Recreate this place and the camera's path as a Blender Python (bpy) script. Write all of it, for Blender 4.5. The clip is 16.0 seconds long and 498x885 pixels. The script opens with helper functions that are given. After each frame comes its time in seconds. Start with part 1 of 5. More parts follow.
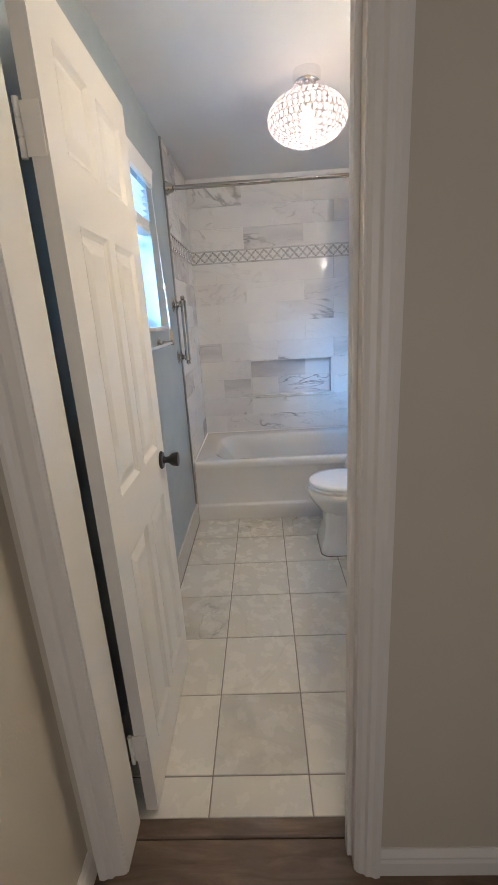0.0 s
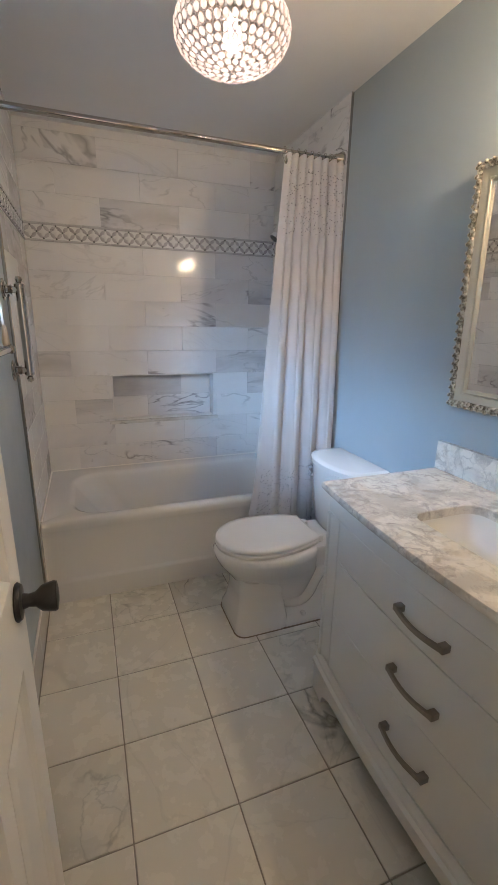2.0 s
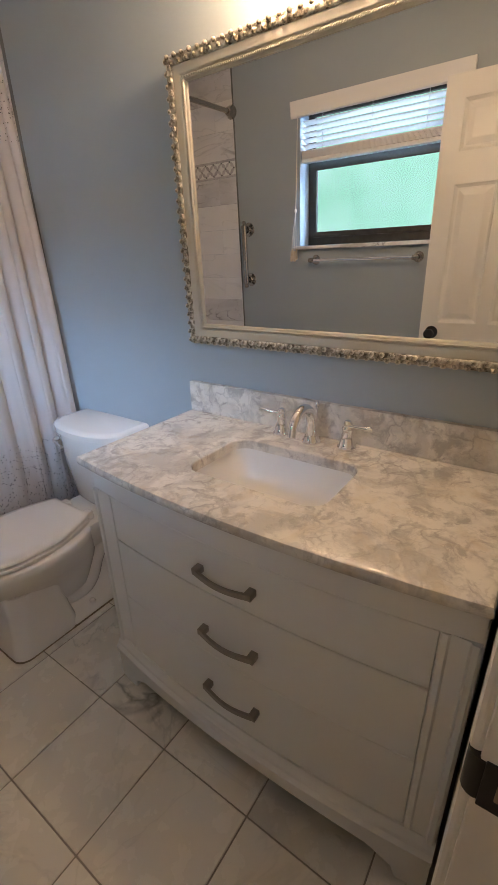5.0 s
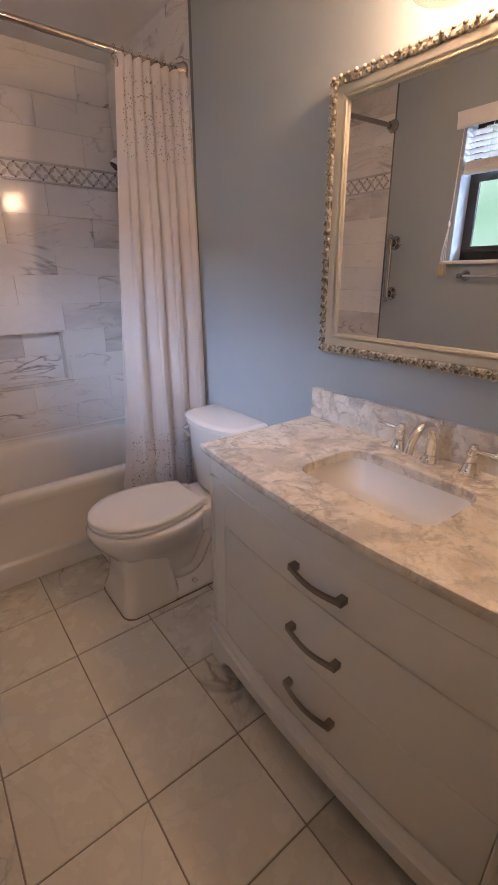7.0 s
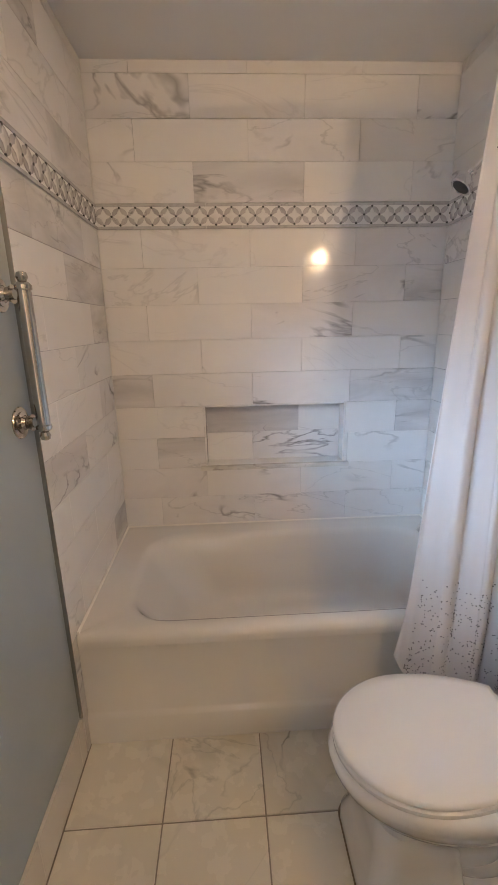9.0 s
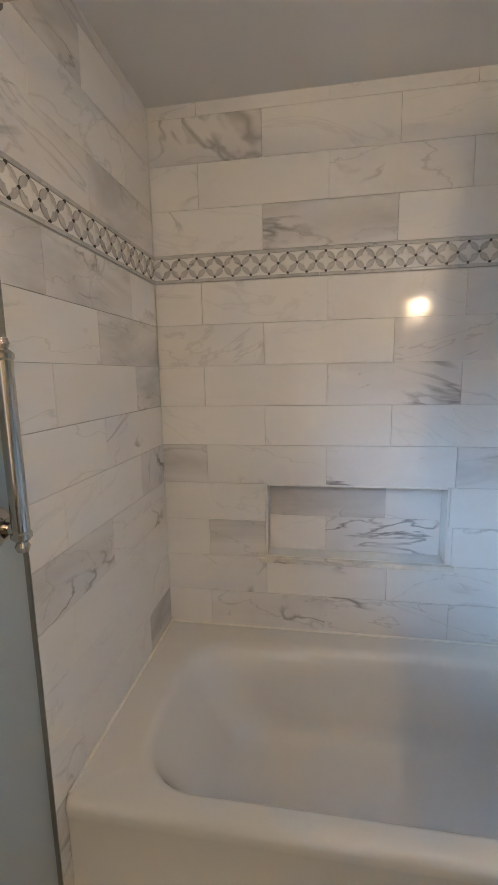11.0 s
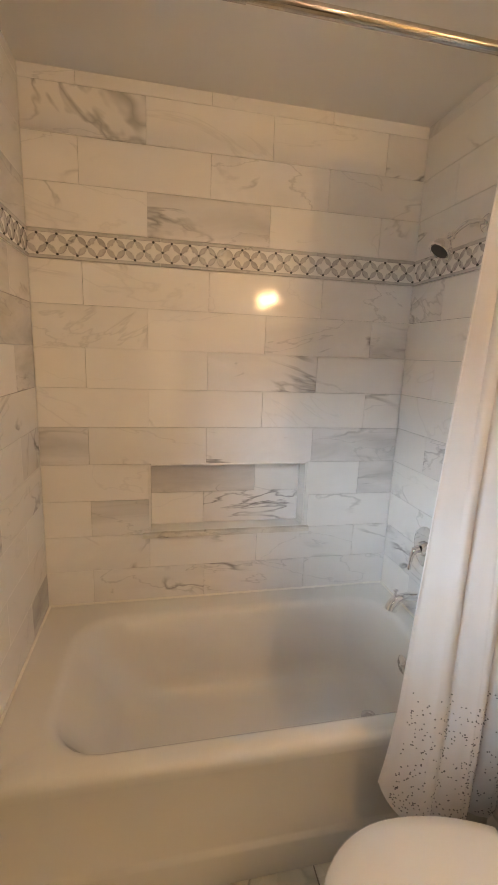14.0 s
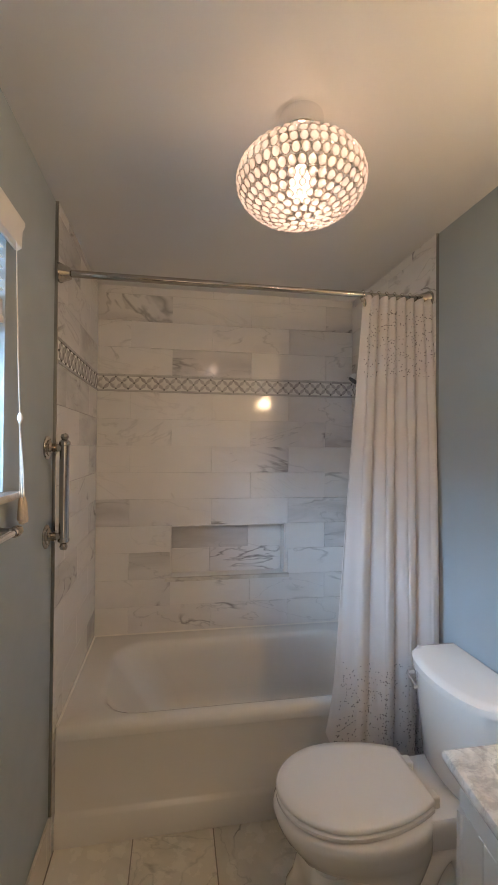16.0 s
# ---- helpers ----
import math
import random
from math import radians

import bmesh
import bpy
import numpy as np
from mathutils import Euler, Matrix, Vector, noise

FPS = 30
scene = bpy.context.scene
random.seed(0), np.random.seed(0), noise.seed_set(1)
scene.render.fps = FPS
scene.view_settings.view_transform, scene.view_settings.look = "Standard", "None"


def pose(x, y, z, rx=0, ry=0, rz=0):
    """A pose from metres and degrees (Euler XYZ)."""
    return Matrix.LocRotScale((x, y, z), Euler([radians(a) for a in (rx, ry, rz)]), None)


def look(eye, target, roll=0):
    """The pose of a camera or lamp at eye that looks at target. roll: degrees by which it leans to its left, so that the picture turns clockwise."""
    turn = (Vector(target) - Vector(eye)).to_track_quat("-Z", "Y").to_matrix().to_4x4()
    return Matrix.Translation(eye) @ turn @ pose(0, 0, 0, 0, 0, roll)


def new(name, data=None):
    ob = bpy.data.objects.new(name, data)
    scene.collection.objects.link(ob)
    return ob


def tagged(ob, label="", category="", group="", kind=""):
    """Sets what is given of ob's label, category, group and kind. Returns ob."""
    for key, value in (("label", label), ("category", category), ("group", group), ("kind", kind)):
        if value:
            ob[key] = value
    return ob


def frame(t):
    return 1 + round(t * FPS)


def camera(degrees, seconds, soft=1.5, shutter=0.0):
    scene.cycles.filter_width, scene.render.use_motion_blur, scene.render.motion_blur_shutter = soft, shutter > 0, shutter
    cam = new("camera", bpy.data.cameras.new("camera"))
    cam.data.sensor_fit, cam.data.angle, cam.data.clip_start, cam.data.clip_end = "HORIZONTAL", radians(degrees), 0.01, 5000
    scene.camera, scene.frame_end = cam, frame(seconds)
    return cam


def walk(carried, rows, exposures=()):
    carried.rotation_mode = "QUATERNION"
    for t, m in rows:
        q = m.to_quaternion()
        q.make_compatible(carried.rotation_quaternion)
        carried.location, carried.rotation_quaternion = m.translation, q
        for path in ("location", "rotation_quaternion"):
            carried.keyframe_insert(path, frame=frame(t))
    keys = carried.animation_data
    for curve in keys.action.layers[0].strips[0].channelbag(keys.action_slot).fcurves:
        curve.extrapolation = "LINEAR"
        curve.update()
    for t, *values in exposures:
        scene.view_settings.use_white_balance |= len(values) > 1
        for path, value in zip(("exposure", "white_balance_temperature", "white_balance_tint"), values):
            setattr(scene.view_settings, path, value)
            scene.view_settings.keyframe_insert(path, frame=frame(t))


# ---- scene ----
cam = camera(60.3, 16.0)
PATH = [
    (0, (0.521, 0.059, 1.401), (0.44, 1.976, 0.837), -3.5),
    (0.5, (0.442, 0.375, 1.401), (0.532, 2.322, 0.95), -1.8),
    (1, (0.339, 0.606, 1.395), (0.533, 2.544, 0.942), 0.4),
    (1.5, (0.295, 0.735, 1.4), (0.702, 2.636, 0.932), 0.8),
    (2, (0.284, 0.794, 1.384), (0.961, 2.597, 0.844), 0.9),
    (2.5, (0.27, 0.819, 1.378), (1.255, 2.462, 0.803), 1.5),
    (3, (0.274, 0.845, 1.382), (1.572, 2.244, 0.785), 2.5),
    (3.5, (0.335, 0.906, 1.412), (1.818, 2.091, 0.783), -0.6),
    (4, (0.377, 0.957, 1.415), (1.884, 2.076, 0.724), -2.9),
    (4.2, (0.376, 0.961, 1.405), (1.894, 2.053, 0.694), -2.7),
    (6.3, (0.419, 0.939, 1.318), (1.884, 2.037, 0.511), -0.3),
    (6.5, (0.405, 0.93, 1.34), (1.851, 2.106, 0.614), -0.3),
    (7, (0.363, 0.925, 1.346), (1.509, 2.397, 0.625), 0.2),
    (7.5, (0.35, 0.959, 1.344), (1.188, 2.619, 0.607), 0.3),
    (8, (0.438, 1.155, 1.347), (0.911, 2.949, 0.6), -1.3),
    (8.5, (0.495, 1.406, 1.371), (0.708, 3.257, 0.644), 0.8),
    (9, (0.531, 1.666, 1.412), (0.625, 3.592, 0.881), -1.2),
    (9.5, (0.618, 1.824, 1.422), (0.354, 3.754, 0.97), -2.5),
    (9.7, (0.684, 1.885, 1.437), (0.29, 3.802, 1.026), -1.7),
    (11.8, (0.597, 2.068, 1.504), (0.491, 4.041, 1.192), 0.0),
    (12, (0.693, 2.04, 1.538), (0.716, 4.009, 1.193), 0.4),
    (12.5, (0.643, 2.03, 1.548), (1.241, 3.905, 1.197), 0.2),
    (13, (0.511, 2.052, 1.553), (1.44, 3.788, 1.203), 0.4),
    (13.5, (0.471, 2.048, 1.53), (1.273, 3.838, 1.139), 1.9),
    (14, (0.463, 1.93, 1.497), (0.87, 3.847, 1.096), 2.2),
    (14.5, (0.532, 1.677, 1.479), (0.689, 3.632, 1.088), 3.3),
    (15, (0.505, 1.425, 1.463), (0.736, 3.392, 1.183), 2.0),
    (15.5, (0.44, 1.225, 1.498), (0.727, 3.203, 1.434), 0.4),
    (16, (0.443, 1.17, 1.503), (0.781, 3.141, 1.521), 0.5),
]
# the phone's automatic exposure and white balance: seconds, stops, kelvin, tint
EXPOSURES = [
    (0.0, 0.55, 5200, 16), (1.0, 0.0, 5100, 14), (2.0, 0.06, 5800, 18), (2.5, 0.0, 6350, 20), (3.5, -0.46, 6650, 24), (4.0, -0.42, 6450, 24), (6.5, 0.07, 6950, 37), (7.0, -0.20, 7150, 41), (7.5, -0.03, 7050, 34),
    (8.0, 0.20, 6950, 31), (8.5, 0.34, 6800, 29), (9.5, 0.24, 6750, 20), (12.0, 0.18, 5850, 16), (12.5, 0.20, 5900, 18), (13.0, 0.28, 6900, 21), (13.5, 0.34, 8150, 25), (14.5, 0.35, 8750, 23), (15.0, 0.28, 7550, 22), (16.0, -0.22, 6850, 22),
]
walk(cam, [(t, look(eye, target, roll)) for t, eye, target, roll in PATH], EXPOSURES)

# ---- world and light ----
world = bpy.data.worlds.new("sky")
scene.world = world
world.use_nodes = True
wn = world.node_tree.nodes
sky = wn.new("ShaderNodeTexSky")
sky.sky_type = "NISHITA"
sky.sun_disc = False
sky.sun_elevation = radians(50)
sky.sun_rotation = radians(120)
wn["Background"].inputs["Strength"].default_value = 0.06
world.node_tree.links.new(sky.outputs[0], wn["Background"].inputs["Color"])

GARDEN_GLOW = 1.5
CEILING_BULB = 27.0
SCONCE_BULB = 235.0

# the bright sky over the garden, as it reaches the window
sky_light = bpy.data.lights.new("sky_light", "AREA")
sky_light.shape = "RECTANGLE"
sky_light.size, sky_light.size_y = 4.2, 1.0
sky_light.energy = 680.0
sky_light.color = (0.44, 0.72, 1.0)
sl = new("sky_light", sky_light)
sl.matrix_world = look((-2.45, 0.75, 2.72), (0.0, 2.0, 1.75))

# added fill lamp at the unseen hall end, for dim light from other rooms
hall_light = bpy.data.lights.new("hall_fill_lamp", "AREA")
hall_light.shape = "RECTANGLE"
hall_light.size, hall_light.size_y = 1.0, 1.8
hall_light.energy = 6.5
hall_light.color = (1.0, 0.86, 0.68)
hl = new("hall_fill_lamp", hall_light)
hl.matrix_world = look((0.75, -1.68, 1.2), (0.75, 0.5, 1.2))

# ---- materials ----


def mat(name):
    m = bpy.data.materials.new(name)
    m.use_nodes = True
    nt = m.node_tree
    return m, nt, nt.nodes["Principled BSDF"]


def node(nt, kind, **ins):
    n = nt.nodes.new(kind)
    for k, v in ins.items():
        n.inputs[k.replace("_", " ")].default_value = v
    return n


def ramp(nt, src, stops):
    r = nt.nodes.new("ShaderNodeValToRGB")
    els = r.color_ramp.elements
    while len(els) < len(stops):
        els.new(0.5)
    for e, (p, c) in zip(els, stops):
        e.position = p
        e.color = (c, c, c, 1) if isinstance(c, (int, float)) else (*c, 1)
    nt.links.new(src, r.inputs[0])
    return r.outputs[0]


def mix(nt, fac, a, b, mode="MIX"):
    n = nt.nodes.new("ShaderNodeMix")
    n.data_type, n.blend_type = "RGBA", mode
    for sock, v in ((n.inputs[0], fac), (n.inputs[6], a), (n.inputs[7], b)):
        if isinstance(v, bpy.types.NodeSocket):
            nt.links.new(v, sock)
        elif isinstance(v, (int, float)):
            sock.default_value = v
        else:
            sock.default_value = (*v, 1)
    return n.outputs[2]


def math_node(nt, op, a, b=0.0):
    n = nt.nodes.new("ShaderNodeMath")
    n.operation = op
    for sock, v in zip(n.inputs, (a, b)):
        if isinstance(v, bpy.types.NodeSocket):
            nt.links.new(v, sock)
        else:
            sock.default_value = v
    return n.outputs[0]


def coords(nt, random_shift=0.0, kind="Object", stretch=(1, 1, 1), turn=(0, 0, 0)):
    tc = nt.nodes.new("ShaderNodeTexCoord")
    mp = nt.nodes.new("ShaderNodeMapping")
    mp.inputs["Scale"].default_value = stretch
    mp.inputs["Rotation"].default_value = turn
    nt.links.new(tc.outputs[kind], mp.inputs["Vector"])
    if random_shift:
        oi = nt.nodes.new("ShaderNodeObjectInfo")
        s = math_node(nt, "MULTIPLY", oi.outputs["Random"], random_shift)
        cv = nt.nodes.new("ShaderNodeCombineXYZ")
        for i in range(3):
            nt.links.new(s, cv.inputs[i])
        nt.links.new(cv.outputs[0], mp.inputs["Location"])
        return mp.outputs[0], oi.outputs["Random"]
    return mp.outputs[0], None


def noise_tex(nt, vec, scale, detail=4.0, rough=0.55, dist=0.0):
    n = node(nt, "ShaderNodeTexNoise", Scale=scale, Detail=detail, Roughness=rough, Distortion=dist)
    nt.links.new(vec, n.inputs["Vector"])
    return n.outputs["Fac"]


def bump(nt, b, height, strength, distance=0.01):
    n = node(nt, "ShaderNodeBump", Strength=strength, Distance=distance)
    nt.links.new(height, n.inputs["Height"])
    nt.links.new(n.outputs[0], b.inputs["Normal"])


def simple(name, color, rough=0.5, metal=0.0, grain=0.06, scale=30.0, bump_strength=0.0, coat=0.0):
    m, nt, b = mat(name)
    vec, _ = coords(nt)
    big = noise_tex(nt, vec, scale * 0.08, 3)
    fine = noise_tex(nt, vec, scale, 4)
    c = mix(nt, big, [x * (1 - 1.6 * grain) for x in color], [min(1, x * (1 + 1.6 * grain)) for x in color])
    c = mix(nt, fine, c, mix(nt, grain, c, (0.5, 0.48, 0.45)))
    nt.links.new(c, b.inputs["Base Color"])
    b.inputs["Metallic"].default_value = metal
    r = ramp(nt, big, [(0.0, max(0.0, rough - 0.025)), (1.0, min(1.0, rough + 0.025))])
    nt.links.new(r, b.inputs["Roughness"])
    b.inputs["Coat Weight"].default_value = coat
    if bump_strength:
        bump(nt, b, fine, bump_strength, 0.002)
    return m


def marble(name, base, vein, scale=3.0, rough=0.12, shift=60.0, cloud=0.5, strength=0.85, width=0.02, turn=(0, 0.5, 0.5), stretch=(1, 1, 1.8), warm=None, streak=0.82, gate_at=0.5):
    """Polished stone: soft clouds, broken dark veins, and a share of pieces that are greyer all over."""
    m, nt, b = mat(name)
    vec, rnd = coords(nt, shift, "Object", stretch, turn)
    soft = noise_tex(nt, vec, scale * 0.7, 5, 0.55, 0.6)
    c = mix(nt, ramp(nt, soft, [(0.42, 0.0), (0.75, cloud)]), base, vein)
    if warm:
        w = noise_tex(nt, vec, scale * 1.3, 3, 0.5, 0.4)
        c = mix(nt, ramp(nt, w, [(0.5, 0.0), (0.8, 0.35)]), c, warm)
    a = math_node(nt, "ABSOLUTE", math_node(nt, "SUBTRACT", noise_tex(nt, vec, scale * 0.55, 5, 0.5, 1.1), 0.5))
    line = ramp(nt, a, [(0.0, 1.0), (width, 0.0)])
    gate = ramp(nt, noise_tex(nt, vec, scale * 0.8, 2), [(gate_at, 0.0), (gate_at + 0.16, 1.0)])
    c = mix(nt, math_node(nt, "MULTIPLY", math_node(nt, "MULTIPLY", line, gate), strength), c, [v * 0.62 for v in vein])
    far = math_node(nt, "ABSOLUTE", math_node(nt, "SUBTRACT", noise_tex(nt, vec, scale * 0.33, 6, 0.52, 1.6), 0.47))
    long_line = ramp(nt, far, [(0.0, 0.38), (width * 0.4, 0.0)])
    c = mix(nt, math_node(nt, "MULTIPLY", long_line, strength), c, [v * 0.75 for v in vein])
    if rnd is not None:
        band = noise_tex(nt, vec, scale * 1.4, 6, 0.6, 0.8)
        k = math_node(nt, "MULTIPLY", ramp(nt, rnd, [(streak, 0.0), (streak + 0.02, 1.0)]), ramp(nt, band, [(0.35, 0.25), (0.6, 0.75)]))
        c = mix(nt, k, c, [v * 1.15 for v in vein])
    nt.links.new(c, b.inputs["Base Color"])
    nt.links.new(ramp(nt, noise_tex(nt, vec, 14, 4), [(0.2, max(0.02, rough - 0.05)), (0.8, rough + 0.06)]), b.inputs["Roughness"])
    bump(nt, b, noise_tex(nt, vec, 5, 2), 0.05, 0.004)
    return m


def counter_stone(name):
    """White marble broken into soft pale clasts by fine grey and tan veins."""
    m, nt, b = mat(name)
    vec, _ = coords(nt)
    wob = node(nt, "ShaderNodeTexNoise", Scale=9.0, Detail=5.0, Roughness=0.6)
    nt.links.new(vec, wob.inputs["Vector"])
    warped = nt.nodes.new("ShaderNodeVectorMath")
    warped.operation = "MULTIPLY_ADD"
    nt.links.new(wob.outputs["Color"], warped.inputs[0])
    warped.inputs[1].default_value = (0.11, 0.11, 0.11)
    nt.links.new(vec, warped.inputs[2])
    c = (0.74, 0.71, 0.65)
    patch = noise_tex(nt, warped.outputs[0], 7, 4, 0.6, 0.8)
    c = mix(nt, ramp(nt, patch, [(0.46, 0.0), (0.62, 0.75)]), c, (0.47, 0.45, 0.42))
    cloud = noise_tex(nt, warped.outputs[0], 19, 6, 0.65, 0.5)
    c = mix(nt, ramp(nt, cloud, [(0.50, 0.0), (0.64, 0.75)]), c, (0.36, 0.34, 0.32))
    tan = noise_tex(nt, vec, 11, 4, 0.6, 0.6)
    c = mix(nt, ramp(nt, tan, [(0.52, 0.0), (0.70, 0.45)]), c, (0.58, 0.48, 0.34))
    for scale, lo, col in ((15.0, 0.07, (0.30, 0.28, 0.26)), (31.0, 0.08, (0.42, 0.38, 0.34))):
        v = nt.nodes.new("ShaderNodeTexVoronoi")
        v.feature = "DISTANCE_TO_EDGE"
        v.inputs["Scale"].default_value = scale
        nt.links.new(warped.outputs[0], v.inputs["Vector"])
        line = ramp(nt, v.outputs["Distance"], [(0.0, 1.0), (lo, 0.0)])
        gate = ramp(nt, noise_tex(nt, vec, scale * 0.45, 3), [(0.48, 0.0), (0.66, 0.6)])
        c = mix(nt, math_node(nt, "MULTIPLY", line, gate), c, col)
    nt.links.new(c, b.inputs["Base Color"])
    nt.links.new(ramp(nt, noise_tex(nt, vec, 40, 3), [(0.2, 0.12), (0.8, 0.22)]), b.inputs["Roughness"])
    return m


def glass(name, color=(1, 1, 1), rough=0.0, glow=0.0):
    m, nt, b = mat(name)
    b.inputs["Base Color"].default_value = (*color, 1)
    b.inputs["Roughness"].default_value = rough
    b.inputs["Transmission Weight"].default_value = 1.0
    b.inputs["IOR"].default_value = 1.48
    if glow:
        out = nt.nodes["Material Output"]
        tr = nt.nodes.new("ShaderNodeBsdfTranslucent")
        tr.inputs[0].default_value = (*color, 1)
        mx = nt.nodes.new("ShaderNodeMixShader")
        mx.inputs[0].default_value = glow
        nt.links.new(b.outputs[0], mx.inputs[1])
        nt.links.new(tr.outputs[0], mx.inputs[2])
        nt.links.new(mx.outputs[0], out.inputs[0])
    return m


def emitter(name, color, strength):
    m, nt, b = mat(name)
    b.inputs["Base Color"].default_value = (*color, 1)
    b.inputs["Emission Color"].default_value = (*color, 1)
    b.inputs["Emission Strength"].default_value = strength
    return m


def wood_planks(name):
    m, nt, b = mat(name)
    vec, rnd = coords(nt, 30.0, "Object", (1.2, 9, 9))
    g = noise_tex(nt, vec, 3.0, 8, 0.65, 0.9)
    c = ramp(nt, g, [(0.28, (0.075, 0.045, 0.028)), (0.5, (0.16, 0.105, 0.068)), (0.72, (0.25, 0.175, 0.12))])
    vec2, _ = coords(nt)
    blot = noise_tex(nt, vec2, 6, 4)
    c = mix(nt, ramp(nt, blot, [(0.4, 0.0), (0.7, 0.5)]), c, (0.10, 0.075, 0.055))
    nt.links.new(c, b.inputs["Base Color"])
    b.inputs["Roughness"].default_value = 0.45
    bump(nt, b, g, 0.15, 0.002)
    return m


def bronze_ornament(name):
    m, nt, b = mat(name)
    geo = nt.nodes.new("ShaderNodeTexCoord")
    n = noise_tex(nt, geo.outputs["Object"], 60, 4)
    c = ramp(nt, n, [(0.38, (0.09, 0.075, 0.05)), (0.52, (0.38, 0.34, 0.27)), (0.70, (0.72, 0.68, 0.58))])
    nt.links.new(c, b.inputs["Base Color"])
    b.inputs["Metallic"].default_value = 0.45
    b.inputs["Roughness"].default_value = 0.38
    bump(nt, b, n, 0.5, 0.003)
    return m


def fabric(name):
    m, nt, b = mat(name)
    vec, _ = coords(nt, 0, "Object", (1, 1, 1))
    weave = noise_tex(nt, vec, 420, 2)
    big = noise_tex(nt, vec, 6, 3)
    c = mix(nt, ramp(nt, big, [(0.3, 0.0), (0.7, 1.0)]), (0.80, 0.78, 0.78), (0.87, 0.85, 0.85))
    nt.links.new(c, b.inputs["Base Color"])
    b.inputs["Roughness"].default_value = 0.75
    b.inputs["Sheen Weight"].default_value = 0.25
    bump(nt, b, weave, 0.12, 0.001)
    out = nt.nodes["Material Output"]
    tr = nt.nodes.new("ShaderNodeBsdfTranslucent")
    tr.inputs[0].default_value = (0.85, 0.83, 0.82, 1)
    mx = nt.nodes.new("ShaderNodeMixShader")
    mx.inputs[0].default_value = 0.40
    nt.links.new(b.outputs[0], mx.inputs[1])
    nt.links.new(tr.outputs[0], mx.inputs[2])
    nt.links.new(mx.outputs[0], out.inputs[0])
    return m


def painted_wall(name, color, rough=0.5):
    m, nt, b = mat(name)
    vec, _ = coords(nt)
    big = noise_tex(nt, vec, 1.3, 3)
    c = mix(nt, ramp(nt, big, [(0.3, 0.0), (0.7, 1.0)]), [x * 0.96 for x in color], [x * 1.04 for x in color])
    nt.links.new(c, b.inputs["Base Color"])
    peel = noise_tex(nt, vec, 130, 3)
    nt.links.new(ramp(nt, noise_tex(nt, vec, 9, 3), [(0.2, rough - 0.06), (0.8, rough + 0.08)]), b.inputs["Roughness"])
    bump(nt, b, peel, 0.12, 0.003)
    return m


def garden(name):
    """Blurred greenery behind the window, giving way to blue sky further along."""
    m, nt, b = mat(name)
    vec, _ = coords(nt, 0, "Object", (1, 1, 1))
    n = noise_tex(nt, vec, 0.9, 4)
    green = mix(nt, ramp(nt, n, [(0.35, 0.0), (0.65, 1.0)]), (0.24, 0.60, 0.45), (0.42, 0.80, 0.68))
    split = nt.nodes.new("ShaderNodeSeparateXYZ")
    nt.links.new(vec, split.inputs[0])
    along = math_node(nt, "MULTIPLY", split.outputs[1], 0.1)
    c = mix(nt, ramp(nt, along, [(0.38, 0.0), (0.60, 1.0)]), green, mix(nt, n, (0.05, 0.23, 0.38), (0.09, 0.31, 0.48)))
    nt.links.new(c, b.inputs["Emission Color"])
    b.inputs["Base Color"].default_value = (0.1, 0.2, 0.1, 1)
    b.inputs["Emission Strength"].default_value = GARDEN_GLOW
    return m


M_BLUE = painted_wall("blue_grey_paint", (0.35, 0.40, 0.43), 0.42)
M_CEIL = painted_wall("white_ceiling_paint", (0.74, 0.73, 0.72), 0.8)
M_HALL = painted_wall("greige_hall_paint", (0.60, 0.545, 0.44), 0.55)
M_TRIM = simple("white_gloss_trim_paint", (0.80, 0.77, 0.71), 0.32, 0, 0.03, 25, 0.05)
M_DOOR = simple("white_door_paint", (0.76, 0.735, 0.68), 0.35, 0, 0.03, 40, 0.06)
M_TILE_CLEAN = marble("plain_white_marble_tile", (0.82, 0.80, 0.78), (0.52, 0.50, 0.49), 2.4, 0.08, 60.0, 0.18, 0.45, 0.014, (0, 0.6, 0.5), (1, 1, 2.1), None, 0.97, 0.56)
M_TILE = marble("white_marble_wall_tile", (0.81, 0.79, 0.77), (0.50, 0.48, 0.47), 2.4, 0.08, 60.0, 0.24, 0.75, 0.016, (0, 0.6, 0.5), (1, 1, 2.1), None, 0.97, 0.52)
M_TILE_VEIN = marble("grey_veined_marble_tile", (0.79, 0.77, 0.76), (0.44, 0.42, 0.42), 3.0, 0.09, 60.0, 0.36, 1.0, 0.022, (0, 0.6, 0.5), (1, 1, 2.1), None, 0.97, 0.44)
M_TILE_GREY = marble("grey_clouded_marble_tile", (0.73, 0.71, 0.70), (0.44, 0.425, 0.42), 3.4, 0.09, 60.0, 0.85, 0.9, 0.022, (0, 0.3, 0.2), (0.7, 1, 3.0), None, 0.97, 0.5)
M_SILL = marble("veined_marble_ledge", (0.74, 0.71, 0.66), (0.40, 0.37, 0.34), 9.0, 0.15, 60, 0.8)
M_FLOOR = marble("ivory_marble_floor_tile", (0.76, 0.72, 0.64), (0.46, 0.44, 0.39), 2.6, 0.26, 60, 0.30, 0.4, 0.018, (0.3, 0.2, 0.9), (1, 1, 1), (0.72, 0.65, 0.52), 0.97, 0.56)
M_FLOOR_VEIN = marble("clouded_marble_floor_tile", (0.73, 0.69, 0.61), (0.36, 0.35, 0.30), 4.2, 0.26, 60, 0.60, 0.85, 0.024, (0.3, 0.2, 0.9), (1, 1, 1), (0.66, 0.59, 0.46), 0.97, 0.46)
